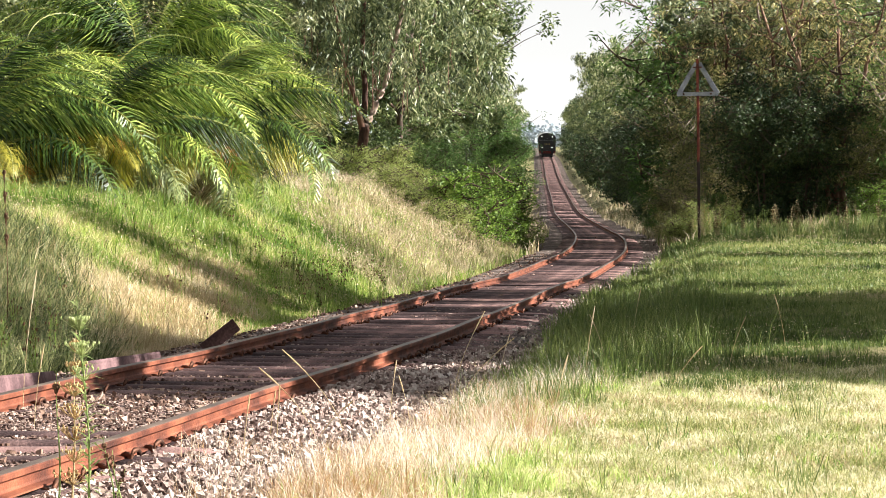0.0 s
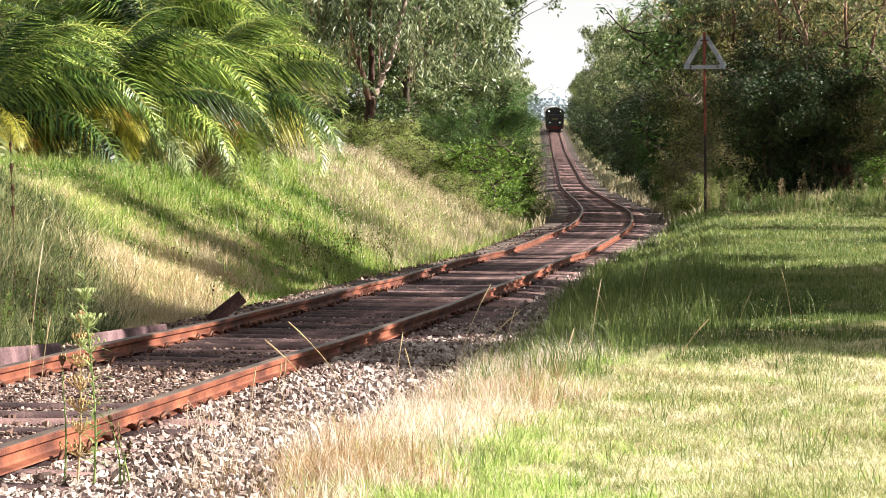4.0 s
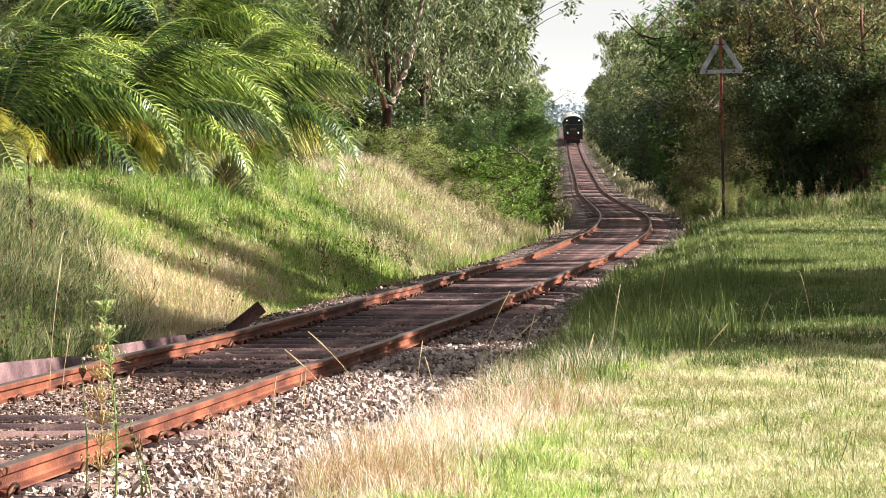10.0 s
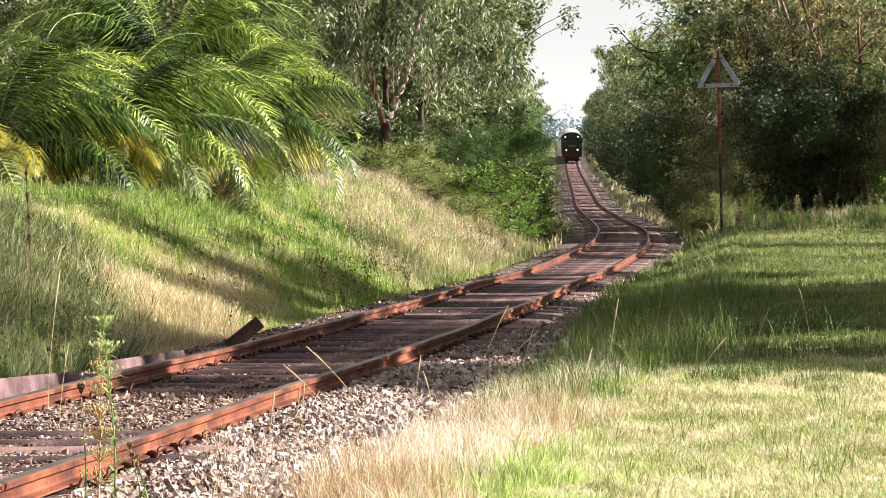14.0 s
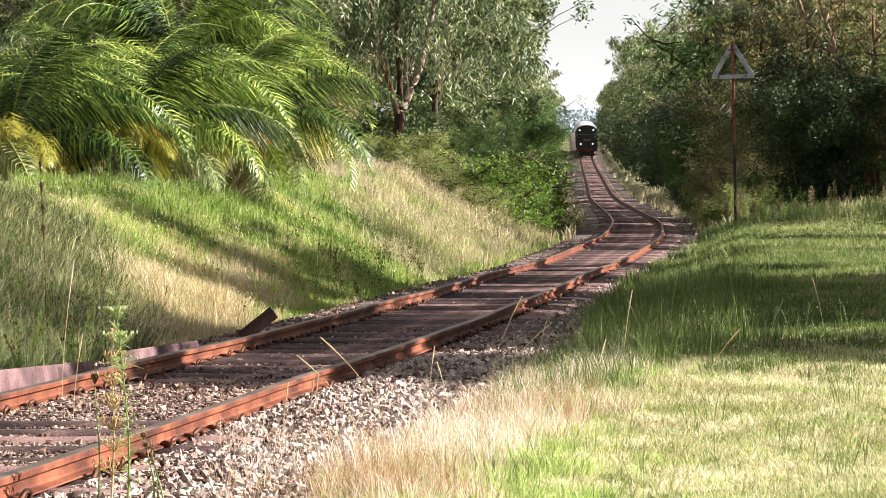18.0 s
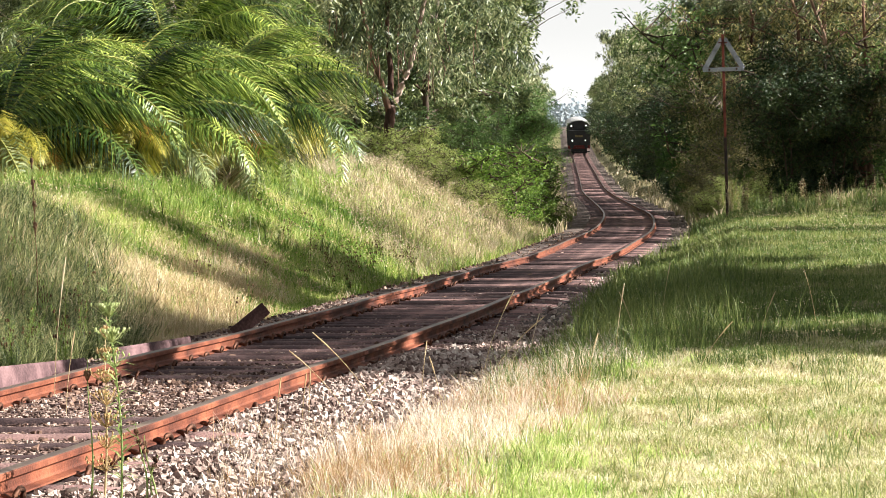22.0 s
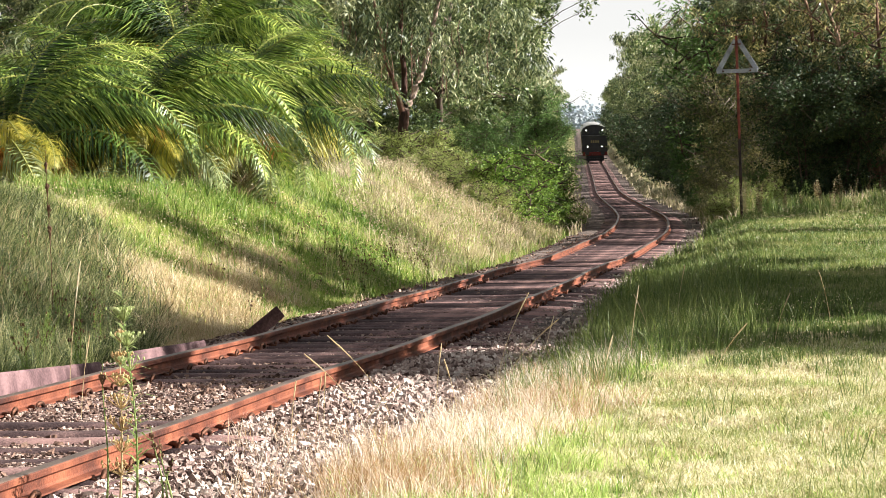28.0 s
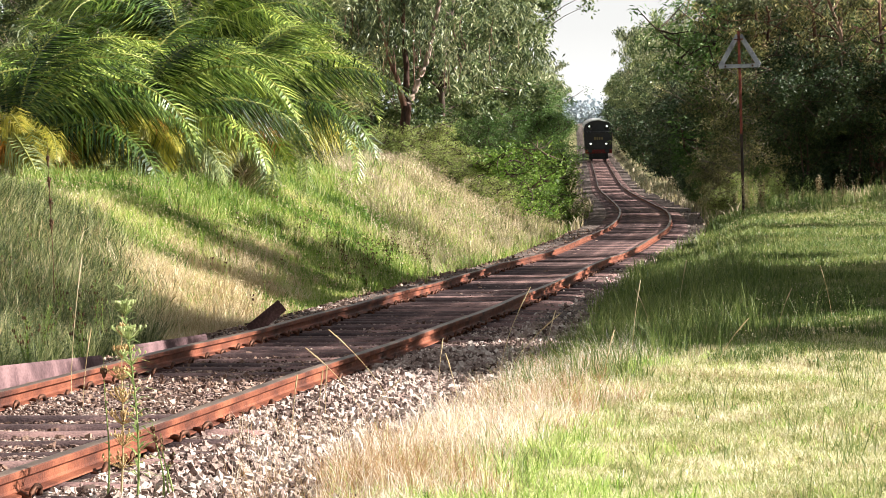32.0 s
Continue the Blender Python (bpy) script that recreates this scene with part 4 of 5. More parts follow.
# beside the view: the trees whose shade falls over the meadow, the track and the bank
def shading(kind, spots):
    """Trees out of view, each given by its x, the y that it shades on the meadow, its turn, width and height."""
    for x, y, turn, size, tall in spots:
        tagged(copy_thing(kind, plant_at(None, x, y + (x - 3.0) / math.tan(SUN_AZ), turn, size, tall)), group="trees beside the meadow")


# two low trees, then a close row with a dip in its middle
shading(broad[0], [(9.6, 23.8, 0, 0.66, 0.66), (11.6, 24.1, 80, 0.68, 0.72), (13.4, 24.4, 150, 0.72, 0.76), (8.2, 24.2, 250, 0.5, 0.5), (10.6, 22.9, 200, 0.5, 0.5)])
shading(broad[1], [(12.6, 30.0, 200, 0.6, 0.86), (10.8, 29.6, 20, 0.5, 0.56), (10.4, 32.6, 320, 0.55, 0.55), (10.2, 36.2, 100, 0.55, 0.54), (10.6, 39.4, 140, 0.55, 0.54), (12.2, 33.6, 40, 0.72, 0.68), (12.8, 39.3, 120, 0.82, 0.74), (14.8, 31.4, 290, 0.8, 0.78), (15.2, 37.0, 10, 0.9, 0.8), (12.4, 36.0, 250, 0.7, 0.66)])
# tall trees with clear stems behind them
shading(lofty[0], [(15.4, 29.3, 0, 0.85, 0.98), (15.4, 32.0, 120, 0.9, 0.98), (15.0, 35.0, 240, 0.8, 0.95), (15.8, 29.6, 60, 0.85, 1.0), (15.0, 46.9, 60, 0.8, 1.16), (14.8, 43.4, 200, 0.9, 0.92), (14.8, 50.6, 100, 1.1, 0.93), (14.6, 54.4, 300, 1.0, 0.92)])
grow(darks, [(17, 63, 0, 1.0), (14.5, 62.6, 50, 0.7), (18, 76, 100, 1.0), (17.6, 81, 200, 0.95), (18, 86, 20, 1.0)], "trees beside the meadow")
for kind in softs + lofty + far_broad + far_gum + far_dark + far_shrub + opens + gums + broad + darks + wattles + bushes + olives + darkshrubs:
    for o in (*kind.children_recursive, kind):
        bpy.data.objects.remove(o)


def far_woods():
    """A low line of woods, haze coloured into the leaves, closing the far end of the cutting."""
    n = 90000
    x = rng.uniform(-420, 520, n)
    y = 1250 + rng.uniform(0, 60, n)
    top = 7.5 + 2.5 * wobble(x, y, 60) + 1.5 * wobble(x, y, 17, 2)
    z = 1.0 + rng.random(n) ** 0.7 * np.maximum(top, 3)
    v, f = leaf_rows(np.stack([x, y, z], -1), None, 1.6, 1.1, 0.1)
    tagged(new("far_woods", mesh_of("far_woods", v, f, M_FAR)), "blue-green woods far down the line, haze in their colour", "woods", kind="stuff")


far_woods()

# ---- the train ----
def locomotive():
    loco = tagged(new("steam_locomotive"), "black tank locomotive running bunker first with lit lamps", "locomotive")
    part("bunker", box(bmesh.new(), -1.38, 1.38, 0.3, 2.4, 1.15, 2.95, 0.06), M_BLACK, loco)
    bm = bmesh.new()
    pts = [(-1.45, 2.4), (-1.45, 3.35), (-1.25, 3.72), (-0.85, 3.95), (-0.4, 4.06), (0, 4.1), (0.4, 4.06), (0.85, 3.95), (1.25, 3.72), (1.45, 3.35), (1.45, 2.4)]
    vs = [bm.verts.new((x, 2.4, z)) for x, z in pts]
    face = bm.faces.new(vs)
    ext = bmesh.ops.extrude_face_region(bm, geom=[face])
    bmesh.ops.translate(bm, verts=[e for e in ext["geom"] if isinstance(e, bmesh.types.BMVert)], vec=(0, 2.3, 0))
    part("cab", bm, M_BLACK, loco)
    roof = bmesh.new()
    prev = None
    outer = [(x * 1.05, z + 0.05) for x, z in pts[1:-1]]
    rows = [[roof.verts.new((x, y, z + dz)) for x, z in outer] for y in (2.15, 4.9) for dz in (0, 0.05)]
    for i in range(len(outer) - 1):
        roof.faces.new((rows[1][i], rows[1][i + 1], rows[3][i + 1], rows[3][i]))
        roof.faces.new((rows[0][i], rows[2][i], rows[2][i + 1], rows[0][i + 1]))
        roof.faces.new((rows[0][i], rows[0][i + 1], rows[1][i + 1], rows[1][i]))
    part("cab_roof", roof, M_ROOF, loco, "pale grey curved cab roof")
    for s in (-1, 1):
        bm = bmesh.new()
        rod(bm, (s * 0.85, 2.385, 3.35), (s * 0.85, 2.41, 3.35), 0.26, sides=20)
        part("cab_window", bm, M_GLASSY, loco, "round dark cab window")
        bm = bmesh.new()
        rod(bm, (s * 0.78, 0.12, 1.75), (s * 0.78, 0.32, 1.75), 0.13, sides=16)
        lamp = part("headlamp", bm, M_BLACK, loco)
        bm = bmesh.new()
        rod(bm, (s * 0.78, 0.1, 1.75), (s * 0.78, 0.13, 1.75), 0.075, sides=16)
        part("lens", bm, M_LIGHT, lamp, "bright white disc for lamp glass and window glint")
        # glowing discs in dark housings stand in for reflections in the cab windows
        bm = bmesh.new()
        rod(bm, (s * 0.88, 2.2, 3.5), (s * 0.88, 2.38, 3.5), 0.11, sides=14)
        upper = part("cab_lamp", bm, M_BLACK, loco)
        part("lens", rod(bmesh.new(), (s * 0.88, 2.17, 3.5), (s * 0.88, 2.2, 3.5), 0.08, sides=14), M_LIGHT, upper, "bright white disc for lamp glass and window glint")
        bm = bmesh.new()
        rod(bm, (s * 0.85, -0.42, 1.03), (s * 0.85, 0.05, 1.03), 0.09, sides=12)
        rod(bm, (s * 0.85, -0.48, 1.03), (s * 0.85, -0.42, 1.03), 0.22, sides=18)
        part("buffer", bm, M_BLACK, loco)
        part("side_tank", box(bmesh.new(), s * 1.05 - 0.35, s * 1.05 + 0.35, 4.72, 9.0, 1.2, 2.6, 0.05), M_BLACK, loco)
        for k, y in enumerate((1.6, 3.4, 5.2, 6.8, 8.4)):
            r = 0.45 if k in (0,) else 0.62
            bm = bmesh.new()
            rod(bm, (s * 0.72 - 0.06, y, r), (s * 0.72 + 0.06, y, r), r, sides=24)
            wheel = part("wheel", bm, M_BLACK, loco)
            bm = bmesh.new()
            rod(bm, (s * 0.72 - 0.08, y, r), (s * 0.72 + 0.08, y, r), r * 0.25, sides=12)
            part("hub", bm, M_CLIP, wheel)
    bm = bmesh.new()
    rod(bm, (0, 2.2, 3.05), (0, 2.36, 3.05), 0.16, sides=14)
    part("top_lamp", bm, M_BLACK, loco)
    part("buffer_beam", box(bmesh.new(), -1.35, 1.35, 0.02, 0.16, 0.78, 1.16, 0.02), M_RED, loco, "red buffer beam")
    part("bogie", box(bmesh.new(), -0.95, 0.95, 0.5, 3.0, 0.2, 0.8, 0.03), M_BLACK, loco)
    part("frame", box(bmesh.new(), -0.6, 0.6, 0.2, 9.6, 0.55, 1.2, 0.02), M_BLACK, loco)
    part("step_rail", box(bmesh.new(), -1.3, 1.3, 0.1, 0.3, 0.35, 0.45, 0.02), M_BLACK, loco)
    bm = bmesh.new()
    rod(bm, (0, 4.7, 2.45), (0, 9.6, 2.45), 0.72, sides=28)
    part("boiler", bm, M_BLACK, loco)
    bm = bmesh.new()
    rod(bm, (0, 9.0, 3.1), (0, 9.0, 3.85), 0.2, 0.26, sides=18)
    part("chimney", bm, M_BLACK, loco)
    for k in range(4):
        part("number_bar", box(bmesh.new(), -0.42 + k * 0.24, -0.28 + k * 0.24, 0.285, 0.3, 2.15, 2.42), M_BRASS, loco, "dull brass figure as a plain bar")
    for x in (-0.28, 0.0, 0.28):
        part("coupling_hose", rod(bmesh.new(), (x, -0.1, 0.95), (x, 0.04, 0.9), 0.05, sides=8), M_CLIP, loco)
    return loco


def carriage():
    car = tagged(new("passenger_carriage"), "brown wooden passenger carriage with a pale roof", "carriage", "carriages of the train")
    part("body", box(bmesh.new(), -1.4, 1.4, 0.5, 17.5, 1.0, 3.28, 0.04), M_COACH, car)
    bm = bmesh.new()
    prof = [(1.5 * math.cos(a), 3.26 + 0.84 * math.sin(a)) for a in np.linspace(0, math.pi, 13)]
    rows = [[bm.verts.new((x, y, z)) for x, z in prof] for y in (0.35, 17.65)]
    for i in range(12):
        bm.faces.new((rows[0][i], rows[0][i + 1], rows[1][i + 1], rows[1][i]))
    bm.faces.new(rows[0])
    bm.faces.new(list(reversed(rows[1])))
    part("roof", bm, M_ROOF, car, "pale grey arched roof")
    for s in (-1, 1):
        for k in range(8):
            part("window", box(bmesh.new(), s * 1.4 - 0.02, s * 1.4 + 0.02, 1.3 + k * 2.0, 2.5 + k * 2.0, 1.95, 2.75), M_GLASSY, car)
        for y in (2.0, 4.2, 13.8, 16.0):
            bm = bmesh.new()
            rod(bm, (s * 0.72 - 0.06, y, 0.46), (s * 0.72 + 0.06, y, 0.46), 0.46, sides=20)
            part("wheel", bm, M_BLACK, car)
    part("underframe", box(bmesh.new(), -1.1, 1.1, 0.3, 17.7, 0.7, 1.0, 0.02), M_BLACK, car)
    return car


loco = locomotive()
first = carriage()
cars = [first, copy_thing(first, pose(0, 0, 0)), copy_thing(first, pose(0, 0, 0))]


def motions():
    """The train rolls towards the camera; each vehicle follows the track."""
    for vehicle, back in [(loco, 0.0)] + [(c, 11.0 + 18.4 * i) for i, c in enumerate(cars)]:
        rows = []
        for k in range(17):
            t = k * 2.0
            y = 555.0 - 6.66 * t + back
            rows.append((t, at_line(y + 4, 0) @ pose(0, -4, 0)))
        walk(vehicle, rows)

# ---- triangle sign on its post ----
def sign():
    thing = tagged(new("triangle_sign"), "weathered white hollow triangle sign on a tall rust-red post", "sign")
    post = bmesh.new()
    box(post, -0.032, 0.032, -0.03, 0.03, 1.9, 4.5, 0.008)
    part("post", post, M_POST, thing)
    # below 1.9 m the post is a darker brown-black
    part("post_foot", box(bmesh.new(), -0.034, 0.034, -0.032, 0.032, -0.3, 1.897, 0.008), M_POSTFOOT, thing, "lower post in a darker brown-black")
    h, w = 0.78, 0.5
    z0 = 3.62
    for s in (-1, 1):
        a, b = Vector((s * w, 0.05, z0)), Vector((s * 0.03, 0.05, z0 + h))
        way = (b - a)
        m = Matrix.Translation((a + b) / 2) @ Matrix.Rotation(math.atan2(way.x, way.z), 4, "Y")
        bm = bmesh.new()
        box(bm, -0.06, 0.06, -0.015, 0.015, -way.length / 2, way.length / 2, 0.004)
        bm.transform(m)
        part("side_board", bm, M_WHITE, thing)
    bm = bmesh.new()
    box(bm, -w - 0.02, w + 0.02, -0.065, -0.035, z0 - 0.05, z0 + 0.05, 0.004)
    bar = part("bottom_board", bm, M_WHITE, thing)
    for x in (-0.35, 0.34):
        bm = bmesh.new()
        rod(bm, (x, -0.08, z0), (x, -0.06, z0), 0.025, sides=10)
        part("bolt", bm, M_CLIP, bar)
    part("cross_strap", box(bmesh.new(), -0.11, 0.11, -0.045, -0.03, z0 + 0.66, z0 + 0.69), M_POST, thing)
    x, y = sideways(1237, 86), 86.0
    thing.matrix_basis = pose(x, y, -0.66, 0, -0.7, -12)
    return thing


sign()

# ---- palms ----
def frond_mesh(length, bend, seed, mat, pairs=112, leaf_len=0.5, hang=0.78):
    """A feather leaf along +x that arches down: a tapering rib and two rows of folded leaflets."""
    r = np.random.default_rng(seed)
    s = np.linspace(0, 1, 24)
    ang = -bend * s ** 1.4
    step = length / 23
    pts = np.zeros((24, 3))
    pts[1:, 0] = np.cumsum(np.cos(ang[:-1])) * step
    pts[1:, 2] = np.cumsum(np.sin(ang[:-1])) * step
    pts[:, 1] = 0.05 * length * np.sin(s * 2.2) * r.uniform(-1, 1)
    rv, rf = tubes([list(zip(pts, 0.028 * (1 - 0.9 * s) + 0.003))], 5)
    q = np.linspace(0.1, 0.995, pairs)
    root = np.stack([np.interp(q, s, pts[:, k]) for k in range(3)], -1)
    a = np.interp(q, s, ang)
    tan = np.stack([np.cos(a), np.zeros(pairs), np.sin(a)], -1)
    nor = np.stack([-np.sin(a), np.zeros(pairs), np.cos(a)], -1)
    vs = []
    for side in (-1, 1):
        spread = np.radians(84 - 22 * q + r.normal(0, 4, pairs))
        rise = np.radians(np.where(np.arange(pairs) % 3 == 0, 26, -24) + r.normal(0, 9, pairs))
        way = tan * np.cos(spread)[:, None] + (np.array([[0, side, 0]]) * np.cos(rise)[:, None] + nor * np.sin(rise)[:, None]) * np.sin(spread)[:, None]
        ln = leaf_len * np.sin(np.pi * np.clip(q * 0.9 + 0.13, 0, 1)) ** 0.75 * r.uniform(0.85, 1.12, pairs)
        across = np.cross(way, nor)
        across /= np.linalg.norm(across, axis=1)[:, None]
        w = 0.0135 * r.uniform(0.8, 1.2, pairs)[:, None]
        mid = root + way * ln[:, None] * 0.5
        tip = root + way * ln[:, None] - np.array([[0, 0, 1]]) * (ln * hang * r.uniform(0.8, 1.25, pairs))[:, None]
        vs.append(np.stack([root - across * w * 0.6, root + across * w * 0.6, mid + across * w, mid - across * w, tip + across * w * 0.1, tip - across * w * 0.1], 1).reshape(-1, 3))
    lv = np.concatenate(vs)
    base = len(rv) + np.arange(2 * pairs)[:, None] * 6
    lf = np.stack([base + np.array([0, 1, 2, 3]), base + np.array([3, 2, 4, 5])], 1).reshape(-1, 4)
    me = mesh_of("frond", np.concatenate([rv, lv]), np.concatenate([rf, lf]), [M_RACHIS, mat])
    me.polygons.foreach_set("material_index", np.concatenate([np.zeros(len(rf)), np.ones(len(lf))]).astype(np.int32))
    return me


FRONDS = [frond_mesh(3.5, b, i, M_PALM) for i, b in enumerate((1.4, 1.85, 2.2, 2.5))]
GOLD = [frond_mesh(2.6, 1.7, 7, M_PALMGOLD), frond_mesh(2.4, 1.3, 8, M_PALMGOLD)]
DEAD = [frond_mesh(2.3, 1.5, 9, M_DEADPALM, pairs=60, leaf_len=0.45, hang=0.7)]
PALE = [frond_mesh(2.6, 2.0, 15, M_PALMPALE, pairs=80, leaf_len=0.5, hang=0.6), frond_mesh(2.9, 2.3, 16, M_PALMPALE, pairs=80, leaf_len=0.5, hang=0.6)]


def fruit_mesh(seed):
    r = np.random.default_rng(seed)
    paths = []
    for i in range(60):
        a, e = r.uniform(-1.3, 1.3), r.uniform(-0.7, 1.2)
        p = np.array([0.35, 0, 0.1])
        w = np.array([math.cos(a) * math.cos(e), math.sin(a), math.sin(e)])
        path = [(np.zeros(3), 0.018), (p, 0.014)]
        for j in range(4):
            w = w + [0, 0, -0.45]
            p = p + w / np.linalg.norm(w) * (0.07 + 0.06 * r.random())
            path.append((p, 0.009 - 0.0012 * j))
        paths.append(path)
    v, f = tubes(paths, 4)
    return mesh_of("fruit_stalk", v, f, M_FRUIT)


FRUIT = [fruit_mesh(1), fruit_mesh(2)]


def palm_trunk(height):
    """A stout trunk clad in the stubs of old leaves."""
    bm = bmesh.new()
    rod(bm, (0, 0, -0.2), (0, 0, height + 0.1), 0.3, 0.34, sides=18)
    for i in range(int(height * 60)):
        a, z = i * 2.39996, i / 60
        x, y = math.cos(a), math.sin(a)
        rod(bm, (0.28 * x, 0.28 * y, z), (0.42 * x, 0.42 * y, z + 0.16), 0.06, 0.03, sides=4)
    return bm


def palm(x, y, crown_z, seed, count=46, size=1.0, gold=8):
    r = random.Random(seed)
    g = float(ground_z(x, y))
    thing = tagged(new("date_palm"), "short date palm with arching green fronds and orange fruit stalks", "palm tree", "date palms on the bank")
    thing.matrix_basis = pose(x, y, g)
    h = crown_z - g
    part("trunk", palm_trunk(h), M_PALMTRUNK, thing)
    for i in range(count):
        f = (i + 0.5) / count
        el = 84 - 72 * f + r.uniform(-8, 8)
        kind = FRONDS[min(3, max(0, int(1 + 2.2 * (1 - abs(f - 0.45) * 1.6) + r.uniform(-0.7, 0.7))))]
        if f > 0.8:
            kind = GOLD[i % 2] if i % 3 else FRONDS[1]
        ob = part("frond", kind, M_PALM, thing)
        k = size * (0.72 + 0.28 * min(1, f * 3)) * r.uniform(0.9, 1.1)
        way = (i * 137.5 + r.uniform(-12, 12)) % 360
        if abs(way - 270) < 55:
            way += 75 if way > 270 else -75
        ob.matrix_basis = pose(0, 0, h, 0, 0, way) @ pose(0.16, 0, 0.12 - 0.3 * f, 0, -el, 0) @ pose(0, 0, 0, r.uniform(-28, 28)) @ Matrix.Scale(k, 4)
    for i in range(gold):
        ob = part("frond", GOLD[i % 2], M_PALMGOLD, thing, "yellowing lower frond")
        ob.matrix_basis = pose(0, 0, h - 0.05, 0, 0, 185 + i * 160 / gold + r.uniform(-10, 10)) @ pose(0.2, 0, 0, 0, r.uniform(-40, 5), 0) @ pose(0, 0, 0, r.uniform(-30, 30)) @ Matrix.Scale(size * r.uniform(0.5, 0.8), 4)
    for i in range(6):
        ob = part("old_frond", PALE[i % 2], M_PALMPALE, thing, "pale grey-green hanging frond")
        ob.matrix_basis = pose(0, 0, h - 0.1, 0, 0, 195 + i * 30 + r.uniform(-12, 12)) @ pose(0.2, 0, 0, 0, r.uniform(-22, 12), 0) @ pose(0, 0, 0, r.uniform(-25, 25)) @ Matrix.Scale(size * r.uniform(0.6, 0.95), 4)
    for i in range(9):
        ob = part("dead_frond", DEAD[0], M_DEADPALM, thing, "dry straw-coloured hanging frond")
        ob.matrix_basis = pose(0, 0, h - 0.15, 0, 0, 170 + i * 17 + r.uniform(-15, 15)) @ pose(0.2, 0, 0, 0, r.uniform(5, 30), 0) @ Matrix.Scale(size * r.uniform(0.5, 0.75), 4)
    for i in range(3):
        ob = part("fruit_stalk", FRUIT[i % 2], M_FRUIT, thing, "bunch of bare orange fruit stalks")
        ob.matrix_basis = pose(0, 0, h - r.uniform(0.05, 0.4), 0, 0, 228 + i * 42 + r.uniform(-12, 12)) @ pose(0.75, 0, 0, r.uniform(-25, 25), r.uniform(-30, 15), 0) @ Matrix.Scale(size * r.uniform(0.75, 1.15), 4)
    return thing


palm(-5.75, 55, 1.6, 1, 34, gold=9)
palm(-4.4, 58.5, 1.75, 2, 34, 1.0)
palm(-7.5, 53.5, 1.55, 3, 34, gold=16)
palm(-5.6, 64, 3.0, 4, 36, 1.1)

# ---- single weeds, stalks and scrap by the track ----
def leaf_blade(verts, faces, root, way, length, width):
    way = np.array(way) / np.linalg.norm(way)
    side = np.cross(way, [0, 0, 1.0]) + 1e-6
    side = side / np.linalg.norm(side) * width / 2
    n = len(verts)
    mid, tip = root + way * length * 0.5, root + way * length - np.array([0, 0, 0.18 * length])
    verts += [root - side * .4, root + side * .4, mid + side, mid - side, tip + side * .1, tip - side * .1]
    faces += [(n, n + 1, n + 2, n + 3), (n + 3, n + 2, n + 4, n + 5)]


def weed(x, y, height, seed, leaves=46, leaf=0.1, heads=0, head_mat=None, label="leggy green weed with narrow leaves", name="tall_weed", stems=2, z=None, lean=0.1, stem_mat=None, leaf_w=0.012, spread=0.05, head_from=0.55, head_r=0.008):
    r = random.Random(seed)
    thing = tagged(new(name), label, "weed")
    thing.matrix_basis = pose(x, y, (float(ground_z(x, y)) if z is None else z) - 0.02)
    for s in range(stems):
        dx, dy = r.uniform(-lean, lean) * height, r.uniform(-lean, lean) * height
        h = height * (1 if s == 0 else r.uniform(0.55, 0.95))
        bx = r.uniform(-0.05, 0.05) * (s > 0)
        pts = [np.array([bx + dx * t * t + 0.012 * math.sin(5 * t + s), dy * t * t, h * t]) for t in np.linspace(0, 1, 10)]
        v, f = tubes([[(p, 0.005 * (1.15 - i / 10)) for i, p in enumerate(pts)]], 6)
        stem = part("stem", mesh_of("stem", v, f, stem_mat or M_WEED, smooth=True), M_WEED, thing)
        lv, lf = [], []
        for i in range(leaves):
            t = 0.12 + 0.86 * i / max(1, leaves)
            p = pts[min(8, int(t * 9))] + (pts[min(9, int(t * 9) + 1)] - pts[min(8, int(t * 9))]) * (t * 9 - int(t * 9))
            a = i * 2.4 + r.uniform(-0.5, 0.5)
            leaf_blade(lv, lf, p, (math.cos(a), math.sin(a), r.uniform(-0.1, 0.7)), leaf * r.uniform(0.6, 1.2) * (1.1 - 0.5 * t), leaf_w)
        if lv:
            tagged(part("foliage", mesh_of("foliage", lv, lf, stem_mat or M_WEED), M_WEED, thing), kind="stuff")
        if heads:
            paths = []
            for i in range(heads):
                t = r.uniform(head_from, 1.0)
                p = pts[int(t * 9)] + np.array([r.gauss(0, spread), r.gauss(0, spread), r.uniform(0, 0.05)]) * height * 0.6 * (1.5 - t)
                q = pts[int(t * 9)] * 0.6 + pts[max(0, int(t * 9) - 1)] * 0.4
                paths.append([(q, 0.0015), ((p + q) / 2 + [0, 0, -0.006], 0.0014), (p, 0.001)])
                paths.append([(p - [0, 0, 1.5 * head_r], 0.4 * head_r), (p, head_r), (p + np.array([0, 0, 1.5 * head_r]), 0.4 * head_r)])
            v, f = tubes(paths, 5)
            tagged(part("seed_head", mesh_of("seed_head", v, f, head_mat), head_mat, thing), kind="stuff")
    return thing


weed(-1.46, 13.9, 0.93, 1, leaves=120, leaf=0.12, stems=1, heads=110, head_mat=M_WEEDTOP, leaf_w=0.013, spread=0.085, head_r=0.0048, head_from=0.72, lean=0.05)
weed(-1.54, 14.0, 0.82, 2, leaves=70, leaf=0.05, heads=190, head_mat=M_TAWNY, stems=1, spread=0.07, head_r=0.0048, head_from=0.25, label="withered weed with tawny flower heads", name="withered_weed", stem_mat=M_STRAW, leaf_w=0.008, lean=0.05)
weed(-1.585, 13.9, 0.62, 6, leaves=3, leaf=0.05, heads=60, head_mat=M_SEED, stems=1, spread=0.03, head_r=0.005, head_from=0.93, label="bare pale green stem with a brown seed head", name="seeding_weed", lean=0.03)
